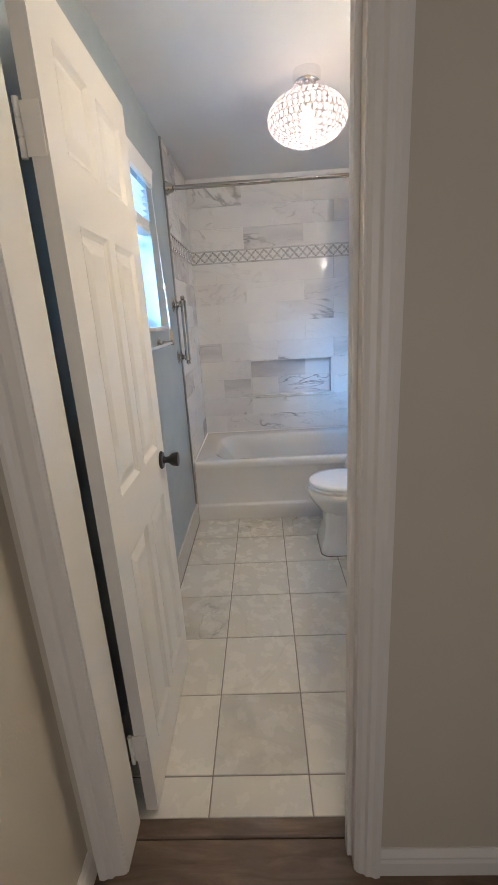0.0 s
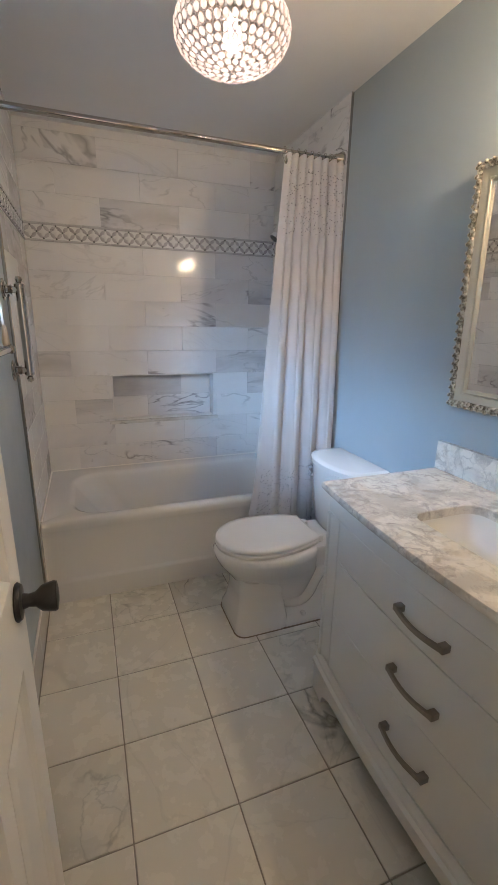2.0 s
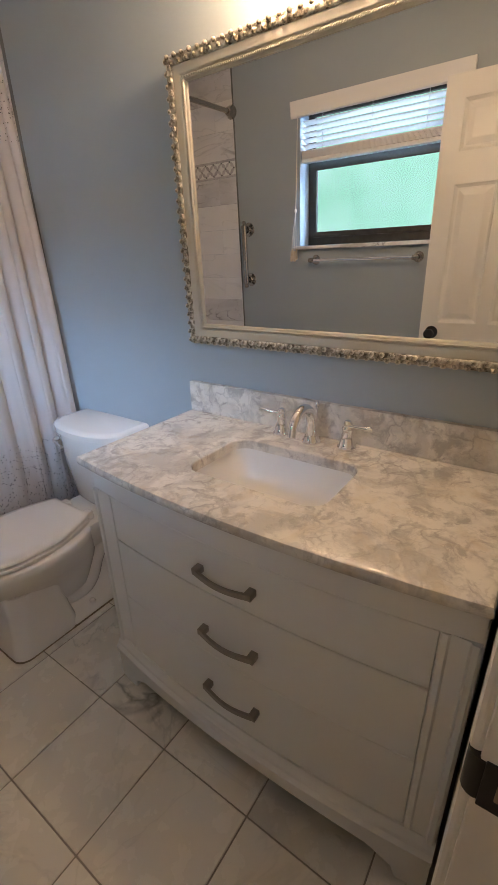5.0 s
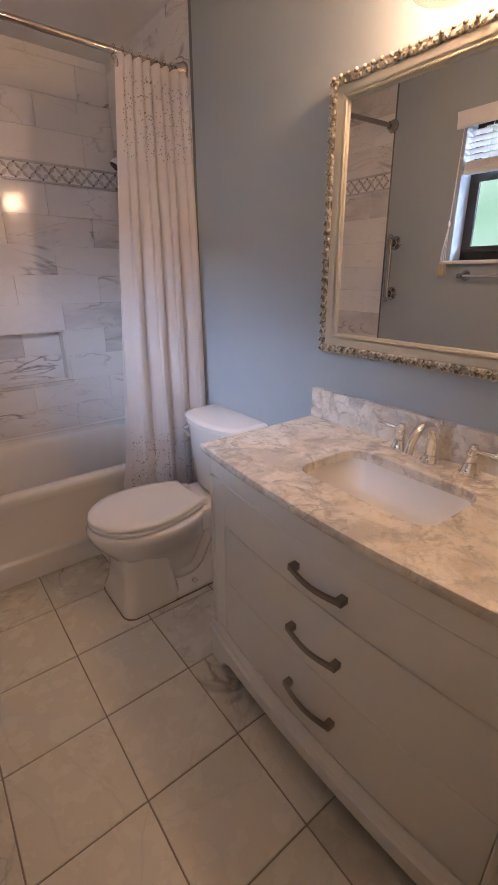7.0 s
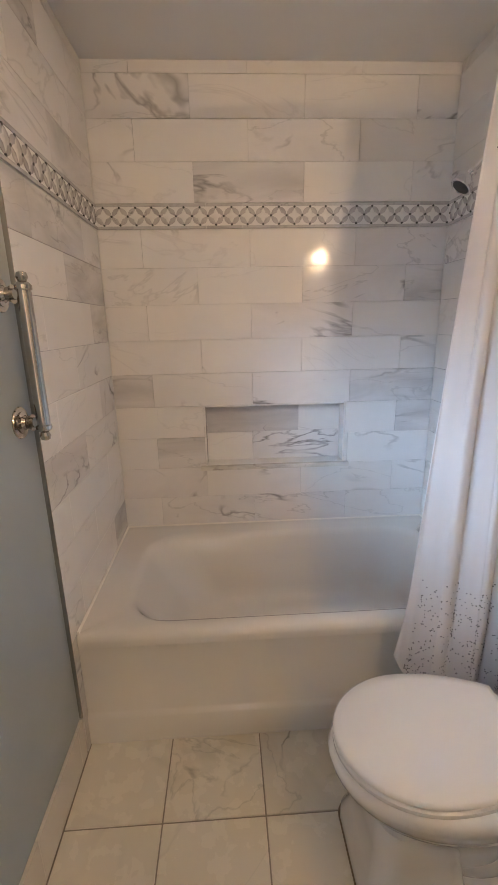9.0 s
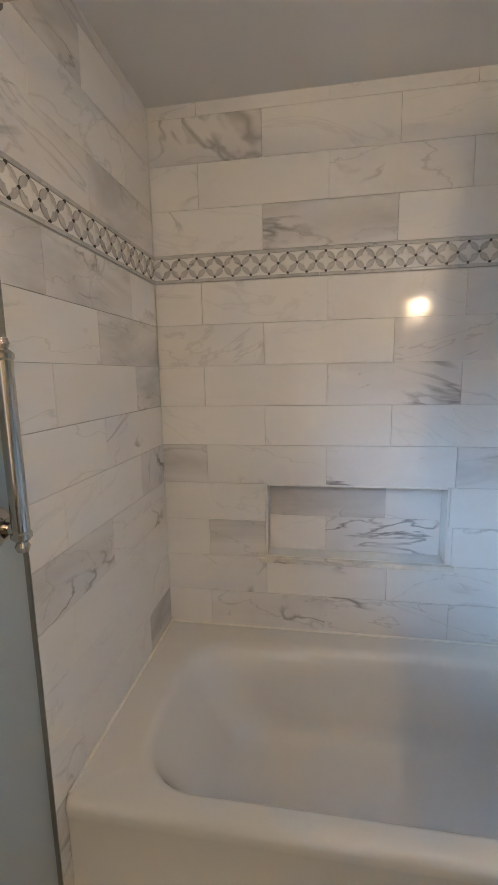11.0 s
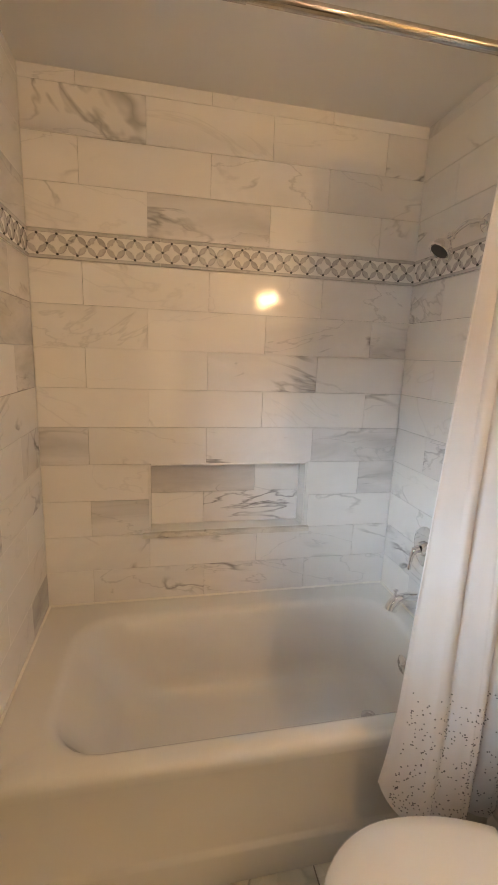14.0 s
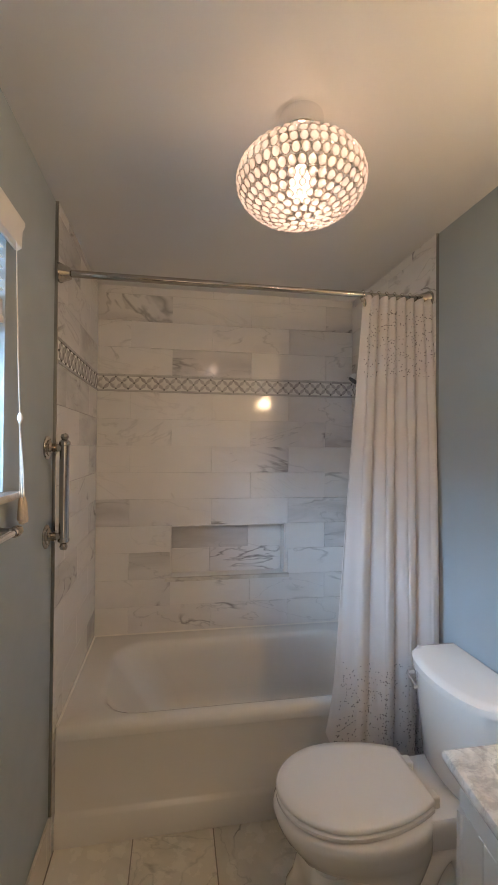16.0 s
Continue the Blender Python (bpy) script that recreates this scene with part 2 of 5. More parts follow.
M_BASE = simple("ivory_marble_skirting", (0.70, 0.67, 0.62), 0.25, 0, 0.05, 12)
M_COUNTER = counter_stone("grey_veined_marble_counter")
M_GROUT = simple("pale_grey_grout", (0.78, 0.77, 0.75), 0.85, 0, 0.1, 80, 0.2)
M_FGROUT = simple("grey_brown_floor_grout", (0.27, 0.24, 0.20), 0.9, 0, 0.15, 80, 0.2)
M_ACRYL = simple("white_enamel", (0.74, 0.72, 0.69), 0.05, 0, 0.015, 8, 0.0, 0.5)
M_PORC = simple("white_porcelain", (0.83, 0.82, 0.80), 0.07, 0, 0.01, 8, 0.0, 0.6)
M_SEAT = simple("white_seat_plastic", (0.82, 0.81, 0.79), 0.16, 0, 0.01, 8)
M_CHROME = simple("polished_chrome", (0.86, 0.86, 0.87), 0.07, 1.0, 0.02, 30)
M_NICKEL = simple("polished_nickel", (0.50, 0.47, 0.43), 0.10, 1.0, 0.05, 60)
M_PULL = simple("dark_pewter_pull", (0.28, 0.25, 0.22), 0.33, 0.85, 0.08, 60, 0.05)
M_BLACK = simple("matte_black_metal", (0.018, 0.017, 0.016), 0.35, 0.3, 0.02, 40)
M_DARKHOLE = simple("bare_wood_mortise", (0.30, 0.20, 0.11), 0.8, 0, 0.2, 40)
M_BRONZE = simple("dark_bronze_aluminium", (0.045, 0.038, 0.032), 0.42, 0.6, 0.1, 30)
M_VANITY = simple("pale_grey_lacquer", (0.70, 0.70, 0.68), 0.30, 0, 0.008, 60, 0.01)
M_CAULK = simple("dirty_brown_caulk", (0.20, 0.15, 0.10), 0.8, 0, 0.2, 60)
# near-black backing: the shade inside narrow gaps is put into its colour
M_GAP = simple("gap_shade_backing", (0.05, 0.045, 0.04), 0.8, 0, 0.02)
M_PEARL = simple("white_mosaic_stone", (0.78, 0.77, 0.74), 0.12, 0, 0.05, 30)
M_PETAL = marble("grey_mosaic_stone", (0.56, 0.545, 0.53), (0.34, 0.32, 0.32), 14.0, 0.15, 60)
M_PENCIL = marble("grey_pencil_stone", (0.58, 0.57, 0.56), (0.34, 0.33, 0.33), 12.0, 0.15, 60)
M_DOT = simple("charcoal_mosaic_stone", (0.05, 0.048, 0.05), 0.2, 0, 0.06, 30)
M_CLOTH = fabric("white_curtain_cloth")
M_SEQUIN = simple("dark_silver_sequin", (0.11, 0.105, 0.115), 0.28, 0.4, 0.05, 90)
M_MIRROR, _nt, _b = mat("mirror_silver")
_b.inputs["Base Color"].default_value = (0.90, 0.91, 0.90, 1)
_b.inputs["Metallic"].default_value = 1.0
_b.inputs["Roughness"].default_value = 0.0
M_CREAM = simple("cream_antiqued_frame_paint", (0.40, 0.38, 0.31), 0.4, 0.1, 0.12, 25, 0.1)
M_ORN = bronze_ornament("antiqued_silver_leaf")
M_BELL = glass("clear_shade_glass", (1, 0.98, 0.95), 0.0, 0.10)
M_CRYSTAL = glass("crystal_bead_glass", (1.0, 0.93, 0.90), 0.10, 0.48)
M_PANE = glass("window_pane_glass", (0.98, 1.0, 1.0), 0.0)
M_WIRE = simple("fine_chrome_wire", (0.55, 0.50, 0.46), 0.2, 1.0, 0.05, 50)
M_BULB = emitter("ceiling_bulb_glow", (1.0, 0.80, 0.60), CEILING_BULB)
M_SBULB = emitter("sconce_bulb_glow", (1.0, 0.74, 0.42), SCONCE_BULB)
M_BLIND = simple("white_faux_wood_slat", (0.80, 0.79, 0.77), 0.45, 0, 0.03, 20)
M_CORD = simple("white_cotton_cord", (0.75, 0.73, 0.68), 0.8)
M_TASSEL = simple("pale_wood_tassel", (0.55, 0.45, 0.32), 0.5)
M_WOOD = wood_planks("worn_brown_plank")
M_GARDEN = garden("bright_garden_and_sky")
# rubber of the spray face; its black also paints the toilet opening's shade
M_RUBBER_HOLE = simple("black_rubber_hole_shade", (0.02, 0.02, 0.02), 0.6)

# ---- mesh helpers ----


def thing(name, label, category, kind="", group="", at=(0, 0, 0), rz=0.0):
    e = new(name)
    e.matrix_world = pose(*at, 0, 0, rz)
    e.empty_display_size = 0.05
    return tagged(e, label, category, group, kind)


def part(name, bm, material, parent=None, label="", smooth=True, at=None, angle=40):
    me = bpy.data.meshes.new(name)
    bmesh.ops.recalc_face_normals(bm, faces=bm.faces)
    bm.to_mesh(me)
    bm.free()
    me.materials.append(material)
    if smooth:
        me.shade_smooth()
        me.set_sharp_from_angle(angle=radians(angle))
    ob = new(name, me)
    if parent:
        ob.parent = parent
    if at is not None:
        ob.location = at
    if label:
        tagged(ob, label)
    return ob


def clone(ob, name, at, parent, rot=None, scale=None):
    o = new(name, ob.data)
    o.parent = parent
    o.location = at
    if rot:
        o.rotation_euler = rot
    if scale:
        o.scale = scale
    return o


def add_box(bm, x0, x1, y0, y1, z0, z1, bevel=0.0, seg=2):
    r = bmesh.ops.create_cube(bm, size=1)
    bmesh.ops.transform(bm, matrix=Matrix.Translation(((x0 + x1) / 2, (y0 + y1) / 2, (z0 + z1) / 2)) @ Matrix.Diagonal((x1 - x0, y1 - y0, z1 - z0, 1)), verts=r["verts"])
    if bevel:
        es = list({e for v in r["verts"] for e in v.link_edges})
        bmesh.ops.bevel(bm, geom=es, offset=bevel, segments=seg, affect="EDGES", profile=0.6)
    return bm


def box(x0, x1, y0, y1, z0, z1, bevel=0.0, seg=2):
    return add_box(bmesh.new(), x0, x1, y0, y1, z0, z1, bevel, seg)


def rings(bm, loops, cap0=True, cap1=True, closed=True):
    """Bridge equal loops of points into a skin."""
    vs = [[bm.verts.new(p) for p in lp] for lp in loops]
    n = len(vs[0])
    for a, b in zip(vs, vs[1:]):
        for i in range(n if closed else n - 1):
            j = (i + 1) % n
            bm.faces.new((a[i], a[j], b[j], b[i]))
    if cap0:
        bm.faces.new(vs[0][::-1])
    if cap1:
        bm.faces.new(vs[-1])
    return bm


def lathe(profile, axis="z", seg=24, at=(0, 0, 0), bm=None):
    """Turn (radius, height) pairs about an axis through at."""
    bm = bm or bmesh.new()
    loops = []
    for r, h in profile:
        lp = []
        for i in range(seg):
            a = 2 * math.pi * i / seg
            c, s = max(r, 1e-4) * math.cos(a), max(r, 1e-4) * math.sin(a)
            p = {"z": (c, s, h), "x": (h, c, s), "y": (s, h, c)}[axis]
            lp.append(Vector(p) + Vector(at))
        loops.append(lp)
    return rings(bm, loops)


def tube(path, radius, seg=12, bm=None):
    """A round bar along points; radius may be one number or one per point."""
    bm = bm or bmesh.new()
    pts = [Vector(p) for p in path]
    loops, side = [], None
    for i, p in enumerate(pts):
        d = (pts[min(i + 1, len(pts) - 1)] - pts[max(i - 1, 0)]).normalized()
        if side is None:
            side = d.orthogonal().normalized()
        side = (side - d * side.dot(d)).normalized()
        up = d.cross(side)
        r = radius[i] if isinstance(radius, (list, tuple)) else radius
        loops.append([p + side * (r * math.cos(2 * math.pi * k / seg)) + up * (r * math.sin(2 * math.pi * k / seg)) for k in range(seg)])
    return rings(bm, loops)


def softened(path, times=2):
    """Corner-cutting, to round a path of points."""
    pts = [Vector(p) for p in path]
    for _ in range(times):
        out = [pts[0]]
        for a, b in zip(pts, pts[1:]):
            out += [a * 0.75 + b * 0.25, a * 0.25 + b * 0.75]
        pts = out + [pts[-1]]
    return pts


def rrect(x0, x1, y0, y1, r, z, n=6):
    """A rounded rectangle as a loop of points."""
    r = min(r, (x1 - x0) / 2 - 1e-4, (y1 - y0) / 2 - 1e-4)
    out = []
    for cx, cy, a0 in ((x1 - r, y1 - r, 0), (x0 + r, y1 - r, 90), (x0 + r, y0 + r, 180), (x1 - r, y0 + r, 270)):
        for k in range(n + 1):
            a = radians(a0 + 90 * k / n)
            out.append((cx + r * math.cos(a), cy + r * math.sin(a), z))
    return out


def extrude_profile(pts, axis, a, b, bm=None):
    """A closed profile pushed from a to b along an axis. Pairs are (y, z) for x, (x, z) for y, (x, y) for z."""
    bm = bm or bmesh.new()
    f = {"x": lambda p, t: (t, p[0], p[1]), "y": lambda p, t: (p[0], t, p[1]), "z": lambda p, t: (p[0], p[1], t)}[axis]
    return rings(bm, [[f(p, a) for p in pts], [f(p, b) for p in pts]])


def structure(name, bm, material, label, category, smooth=False):
    return tagged(part(name, bm, material, None, "", smooth), label, category, "", "structure")


# ---- plan ----
W = 1.52            # room width
Y_DOOR = 0.937      # inside face of the door wall
Y_HALL = 0.823      # hall face of the door wall
Y_TUB = 2.866
Y_BACK = 3.657      # face of the back wall tile
H = 2.40
Y_TILE = 2.84       # where the wall tile begins, window side
Y_TILE_R = 2.797    # and on the vanity side
TILE_L, TILE_R = 0.012, 1.508

# ---- large structure ----
structure("floor", box(-0.12, W + 0.12, Y_DOOR - 0.005, Y_BACK + 0.2, -0.12, -0.003), M_FGROUT, "grey-brown grout bed under ivory marble floor tiles", "floor")
FLOOR = bpy.data.objects["floor"]
structure("ceiling", box(-0.12, W + 0.12, Y_DOOR - 0.06, Y_BACK + 0.2, H, H + 0.12), M_CEIL, "flat white painted bathroom ceiling", "ceiling")

WY0, WY1, WZ0, WZ1 = 1.53, 2.385, 1.362, 2.09   # window opening
bm = bmesh.new()
add_box(bm, -0.14, 0, Y_HALL + 0.001, WY0, 0, H)
add_box(bm, -0.14, 0, WY1, Y_BACK + 0.2, 0, H)
add_box(bm, -0.14, 0, WY0, WY1, 0, WZ0)
add_box(bm, -0.14, 0, WY0, WY1, WZ1, H)
WALL_L = structure("wall_west", bm, M_BLUE, "blue-grey painted wall with a window opening", "wall")
WALL_R = structure("wall_east", box(W, W + 0.12, Y_HALL + 0.001, Y_BACK + 0.2, 0, H), M_BLUE, "smooth blue-grey painted wall behind vanity and toilet", "wall")

NX0, NX1, NZ0, NZ1, ND = 0.418, 1.094, 0.753, 1.048, 0.09   # niche
yb = Y_BACK + 0.006
bm = bmesh.new()
add_box(bm, 0, NX0, yb, yb + 0.19, 0, H)
add_box(bm, NX1, W, yb, yb + 0.19, 0, H)
add_box(bm, NX0, NX1, yb, yb + 0.19, 0, NZ0)
add_box(bm, NX0, NX1, yb, yb + 0.19, NZ1, H)
add_box(bm, NX0, NX1, yb + ND, yb + 0.19, NZ0, NZ1)
WALL_B = structure("wall_north", bm, M_GROUT, "white marble tiled tub wall with a recessed shelf", "wall")

# door wall: opening from JX0 to JX1
JX0, JX1, JZ = 0.099, 0.694, 2.045
bm = bmesh.new()
add_box(bm, -0.02, JX0 - 0.02, Y_HALL, Y_DOOR, 0, H)
add_box(bm, JX1 + 0.02, W + 0.3, Y_HALL, Y_DOOR, 0, H)
add_box(bm, JX0 - 0.02, JX1 + 0.02, Y_HALL, Y_DOOR, JZ + 0.02, H)
structure("wall_south", bm, M_HALL, "greige painted wall with the bathroom doorway", "wall")
structure("hall_floor", box(-0.12, 1.8, -1.8, Y_DOOR - 0.005, -0.12, -0.014), M_GAP, "brown wood plank hall floor", "floor")
HALL_FLOOR = bpy.data.objects["hall_floor"]
structure("hall_ceiling", box(-0.12, 1.8, -1.8, Y_HALL + 0.05, H, H + 0.12), M_CEIL, "white painted hall ceiling", "ceiling")
structure("wall_hall_west", box(-0.12, 0.0, -1.8, Y_HALL, 0, H), M_HALL, "greige painted hall side wall", "wall")
structure("wall_hall_east", box(1.5, 1.62, -1.8, Y_HALL, 0, H), M_HALL, "greige painted hall side wall", "wall")
structure("wall_hall_south", box(-0.12, 1.62, -1.92, -1.8, 0, H), M_HALL, "greige painted wall closing the hall", "wall")

# door lining, casing and hall skirting
bm = bmesh.new()
add_box(bm, JX0 - 0.02, JX0, Y_HALL - 0.002, Y_DOOR + 0.002, 0, JZ, 0.002)
add_box(bm, JX1, JX1 + 0.02, Y_HALL - 0.002, Y_DOOR + 0.002, 0, JZ, 0.002)
add_box(bm, JX1 - 0.011, JX1 + 0.001, Y_HALL + 0.03, Y_HALL + 0.065, 0, JZ, 0.002)
add_box(bm, JX0 - 0.02, JX1 + 0.02, Y_HALL - 0.002, Y_DOOR + 0.002, JZ, JZ + 0.02, 0.002)
structure("door_frame", bm, M_TRIM, "white painted wooden door lining", "door frame")


def casing(name, x0, x1, z0, z1, inner, y, out):
    """Moulded strip: thick at the outer edge, stepped to the opening."""
    w = x1 - x0
    s = 1 if inner == "right" else -1
    o = x0 if s > 0 else x1
    prof = [(0, 0), (0, 0.018), (0.012, 0.02), (0.022, 0.016), (0.034, 0.0155), (0.040, 0.010), (w - 0.008, 0.008), (w, 0.004), (w, 0)]
    return extrude_profile([(o + s * a, y + out * d) for a, d in prof], "z", z0, z1)


structure("trim_1", casing("c", 0.025, JX0 - 0.004, 0, JZ + 0.06, "right", Y_HALL, -1), M_TRIM, "white moulded door casing, hinge side", "trim")
structure("trim_2", casing("c", JX1 + 0.004, 0.757, 0, JZ + 0.06, "left", Y_HALL, -1), M_TRIM, "white moulded door casing, latch side", "trim")
structure("trim_3", box(JX0 - 0.004, JX1 + 0.004, Y_HALL - 0.017, Y_HALL - 0.001, JZ + 0.004, JZ + 0.06, 0.004), M_TRIM, "white moulded door casing over the doorway", "trim")
structure("trim_4", box(0.0, JX0 - 0.004, Y_DOOR, Y_DOOR + 0.012, 0.16, JZ + 0.06, 0.003), M_TRIM, "white door casing inside the bathroom", "trim")
structure("trim_5", box(JX1 + 0.006, 0.75, Y_DOOR, Y_DOOR + 0.012, 0, JZ + 0.06, 0.005), M_TRIM, "white door casing inside the bathroom", "trim")
sk = [(0, 0), (0, 0.014), (0.045, 0.014), (0.055, 0.011), (0.062, 0.012), (0.075, 0.006), (0.082, 0.003), (0.082, 0)]
structure("baseboard_1", extrude_profile([(Y_HALL - d, z) for z, d in sk], "x", 0.757, 1.5), M_TRIM, "white moulded baseboard in the hall", "baseboard")
structure("baseboard_2", extrude_profile([(0.0 + d, z) for z, d in sk], "y", -1.8, Y_HALL - 0.001), M_TRIM, "white moulded baseboard in the hall", "baseboard")
thr = thing("threshold", "worn brown wood transition strip in the doorway", "threshold", "structure")
part("strip", extrude_profile([(0.896, -0.013), (0.897, -0.002), (0.902, 0.003), (0.938, 0.004), (0.945, 0.001), (0.945, -0.013)], "x", JX0, JX1), M_WOOD, thr)

# ---- door ----
DW, DH, DT = 0.605, 2.02, 0.035
door = thing("door_1", "white six-panel door standing open into the bathroom", "door", "structure", "", (0.146, 0.966, 0.008), 0.7)
# the door's own axes: y from hinge to latch, x across its thickness, the room face at x = 0
PANELS = [(a, a + 0.185, z0, z1) for a in (0.095, 0.335) for z0, z1 in ((0.17, 0.80), (0.97, 1.60), (1.73, 1.93))]
bm = bmesh.new()
ys = [0, 0.095, 0.28, 0.335, 0.52, DW]
add_box(bm, -DT + 0.012, -0.012, 0.002, DW - 0.002, 0.002, DH - 0.002)
for y0, y1 in ((0, 0.095), (0.28, 0.335), (0.52, DW)):
    add_box(bm, -DT, 0, y0, y1, 0, DH)
for z0, z1 in ((0, 0.17), (0.80, 0.97), (1.60, 1.73), (1.93, DH)):
    for y0, y1 in ((0.095, 0.28), (0.335, 0.52)):
        add_box(bm, -DT, 0, y0, y1, z0, z1)
part("slab", bm, M_DOOR, door, "", False)
for y0, y1, z0, z1 in PANELS:
    bm = bmesh.new()
    for face, sgn in ((0.0, 1), (-DT, -1)):
        lp = []
        for inset, depth in ((0.0, 0.0005), (0.006, -0.005), (0.014, -0.0105), (0.022, -0.0105), (0.046, -0.0025), (0.049, -0.002)):
            lp.append([(face + sgn * depth, y, z) for y, z in ((y0 + inset, z0 + inset), (y1 - inset, z0 + inset), (y1 - inset, z1 - inset), (y0 + inset, z1 - inset))])
        rings(bm, lp, False, True)
    part("raised_panel", bm, M_DOOR, door, "", False)
knob = part("knob", lathe([(0.031, 0.0), (0.033, 0.003), (0.029, 0.009), (0.014, 0.011), (0.011, 0.02), (0.013, 0.03), (0.022, 0.040), (0.0245, 0.05), (0.026, 0.060), (0.024, 0.064), (0.012, 0.066)], "x", 24, (0.0, DW - 0.062, 0.917)), M_BLACK, door, "matte black round door knob")
part("knob", lathe([(0.031, 0.0), (0.033, -0.003), (0.029, -0.009), (0.012, -0.011), (0.012, -0.03), (0.024, -0.045), (0.024, -0.055), (0.01, -0.058)], "x", 24, (-DT, DW - 0.062, 0.917)), M_BLACK, door, "matte black round door knob")
for hz in (0.20, 1.70):
    bm = bmesh.new()
    add_box(bm, -DT - 0.010, -0.004, -0.004, 0.0, hz, hz + 0.09, 0.0015)
    part("hinge", bm, M_TRIM, door, "painted-over butt hinge")
    part("hinge_pin", lathe([(0.006, hz - 0.004), (0.006, hz + 0.028), (0.0045, hz + 0.029), (0.0045, hz + 0.031), (0.006, hz + 0.032), (0.006, hz + 0.060), (0.0045, hz + 0.061), (0.006, hz + 0.062), (0.006, hz + 0.094)], "z", 12, (-DT - 0.010, -0.006, 0)), M_TRIM, door)
strike = thing("strike_plate", "black metal strike plate on the latch-side door lining", "strike plate")
bm = bmesh.new()
add_box(bm, JX1 - 0.0025, JX1 - 0.0003, 0.897, 0.934, 0.893, 0.953, 0.001)
part("plate", bm, M_BLACK, strike)
part("lip", lathe([(0.001, 0.897), (0.012, 0.898), (0.012, 0.950), (0.001, 0.951)], "z", 14, (JX1 + 0.0105, 0.9375, 0)), M_BLACK, strike)
part("mortise", box(JX1 - 0.004, JX1 - 0.0022, 0.905, 0.922, 0.911, 0.934, 0.001), M_DARKHOLE, strike, "bare wood latch hole")

# ---- window ----
win = thing("window_1", "bronze aluminium window with pale obscured glass, daylight behind", "window", "structure")
bm = bmesh.new()
for a, b, c, d in ((WY0, WY1, WZ0 + 0.016, WZ0 + 0.06), (WY0, WY1, WZ1 - 0.04, WZ1)):
    add_box(bm, -0.139, -0.112, a, b, c, d, 0.003)
for a, b in ((WY0, WY0 + 0.04), (WY1 - 0.04, WY1)):
    add_box(bm, -0.139, -0.112, a, b, WZ0 + 0.016, WZ1, 0.003)
part("window_frame", bm, M_BRONZE, win, "", False)
bm = bmesh.new()
add_box(bm, -0.128, -0.106, WY0 + 0.04, WY1 - 0.04, 1.785, 1.825, 0.003)
add_box(bm, -0.128, -0.106, WY0 + 0.04, WY1 - 0.04, WZ0 + 0.06, WZ0 + 0.09, 0.003)
for a, b in ((WY0 + 0.04, WY0 + 0.06), (WY1 - 0.06, WY1 - 0.04)):
    add_box(bm, -0.128, -0.106, a, b, WZ0 + 0.09, 1.785, 0.003)
part("sash", bm, M_BRONZE, win, "", False)
p1 = part("pane", box(-0.119, -0.115, WY0 + 0.05, WY1 - 0.05, WZ0 + 0.08, 1.80), M_PANE, win, "", False)
p2 = part("pane", box(-0.131, -0.127, WY0 + 0.03, WY1 - 0.03, 1.80, WZ1 - 0.02), M_PANE, win, "", False)
p1.visible_shadow = False
p2.visible_shadow = False
part("window_sill", box(-0.111, 0.036, WY0 - 0.02, WY1 + 0.026, WZ0 - 0.004, WZ0 + 0.016, 0.004), M_SILL, win, "pale marble sill")
bm = bmesh.new()
add_box(bm, -0.111, 0.0, WY0 + 0.0005, WY0 + 0.004, WZ0 + 0.016, WZ1)
add_box(bm, -0.111, 0.0, WY1 - 0.004, WY1 - 0.0005, WZ0 + 0.016, WZ1)
add_box(bm, -0.111, 0.0, WY0 + 0.004, WY1 - 0.004, WZ1 - 0.004, WZ1 - 0.0005)
part("reveal", bm, M_BLUE, win, "painted window reveal", False)
bd = structure("backdrop", box(-2.75, -2.73, -1.5, 6.5, -0.5, 2.7), M_GARDEN, "bright green garden and pale blue sky outside the window", "backdrop")

blind = thing("window_blind", "white slatted window blind raised halfway under a white valance", "blind")
part("valance", extrude_profile([(0.004, 2.035), (0.012, 2.033), (0.022, 2.04), (0.024, 2.085), (0.030, 2.10), (0.030, 2.11), (0.004, 2.11)], "y", 1.485, 2.43), M_BLIND, blind)
for k in range(6):
    z = 2.01 - 0.028 * k
    bm = bmesh.new()
    rings(bm, [[(-0.052 + 0.05 * u, y, z + 0.004 * math.sin(math.pi * u) + 0.012 * (u - 0.5)) for u in (0, 0.25, 0.5, 0.75, 1)] + [(-0.052 + 0.05 * u, y, z - 0.003 + 0.004 * math.sin(math.pi * u) + 0.012 * (u - 0.5)) for u in (1, 0.75, 0.5, 0.25, 0)] for y in (1.545, 2.37)])
    part("slat", bm, M_BLIND, blind)
bm = bmesh.new()
for k in range(8):
    add_box(bm, -0.05, -0.002, 1.545, 2.37, 1.838 + 0.0045 * k, 1.8415 + 0.0045 * k)
part("slat_stack", bm, M_BLIND, blind, "stack of closed white slats", False)
part("bottom_rail", box(-0.053, 0.001, 1.543, 2.372, 1.816, 1.836, 0.004), M_BLIND, blind)
for y in (1.68, 1.96, 2.24):
    part("ladder_cord", tube([(-0.001, y, 2.04), (0.0, y, 1.92), (0.001, y, 1.83)], 0.0012, 6), M_CORD, blind)
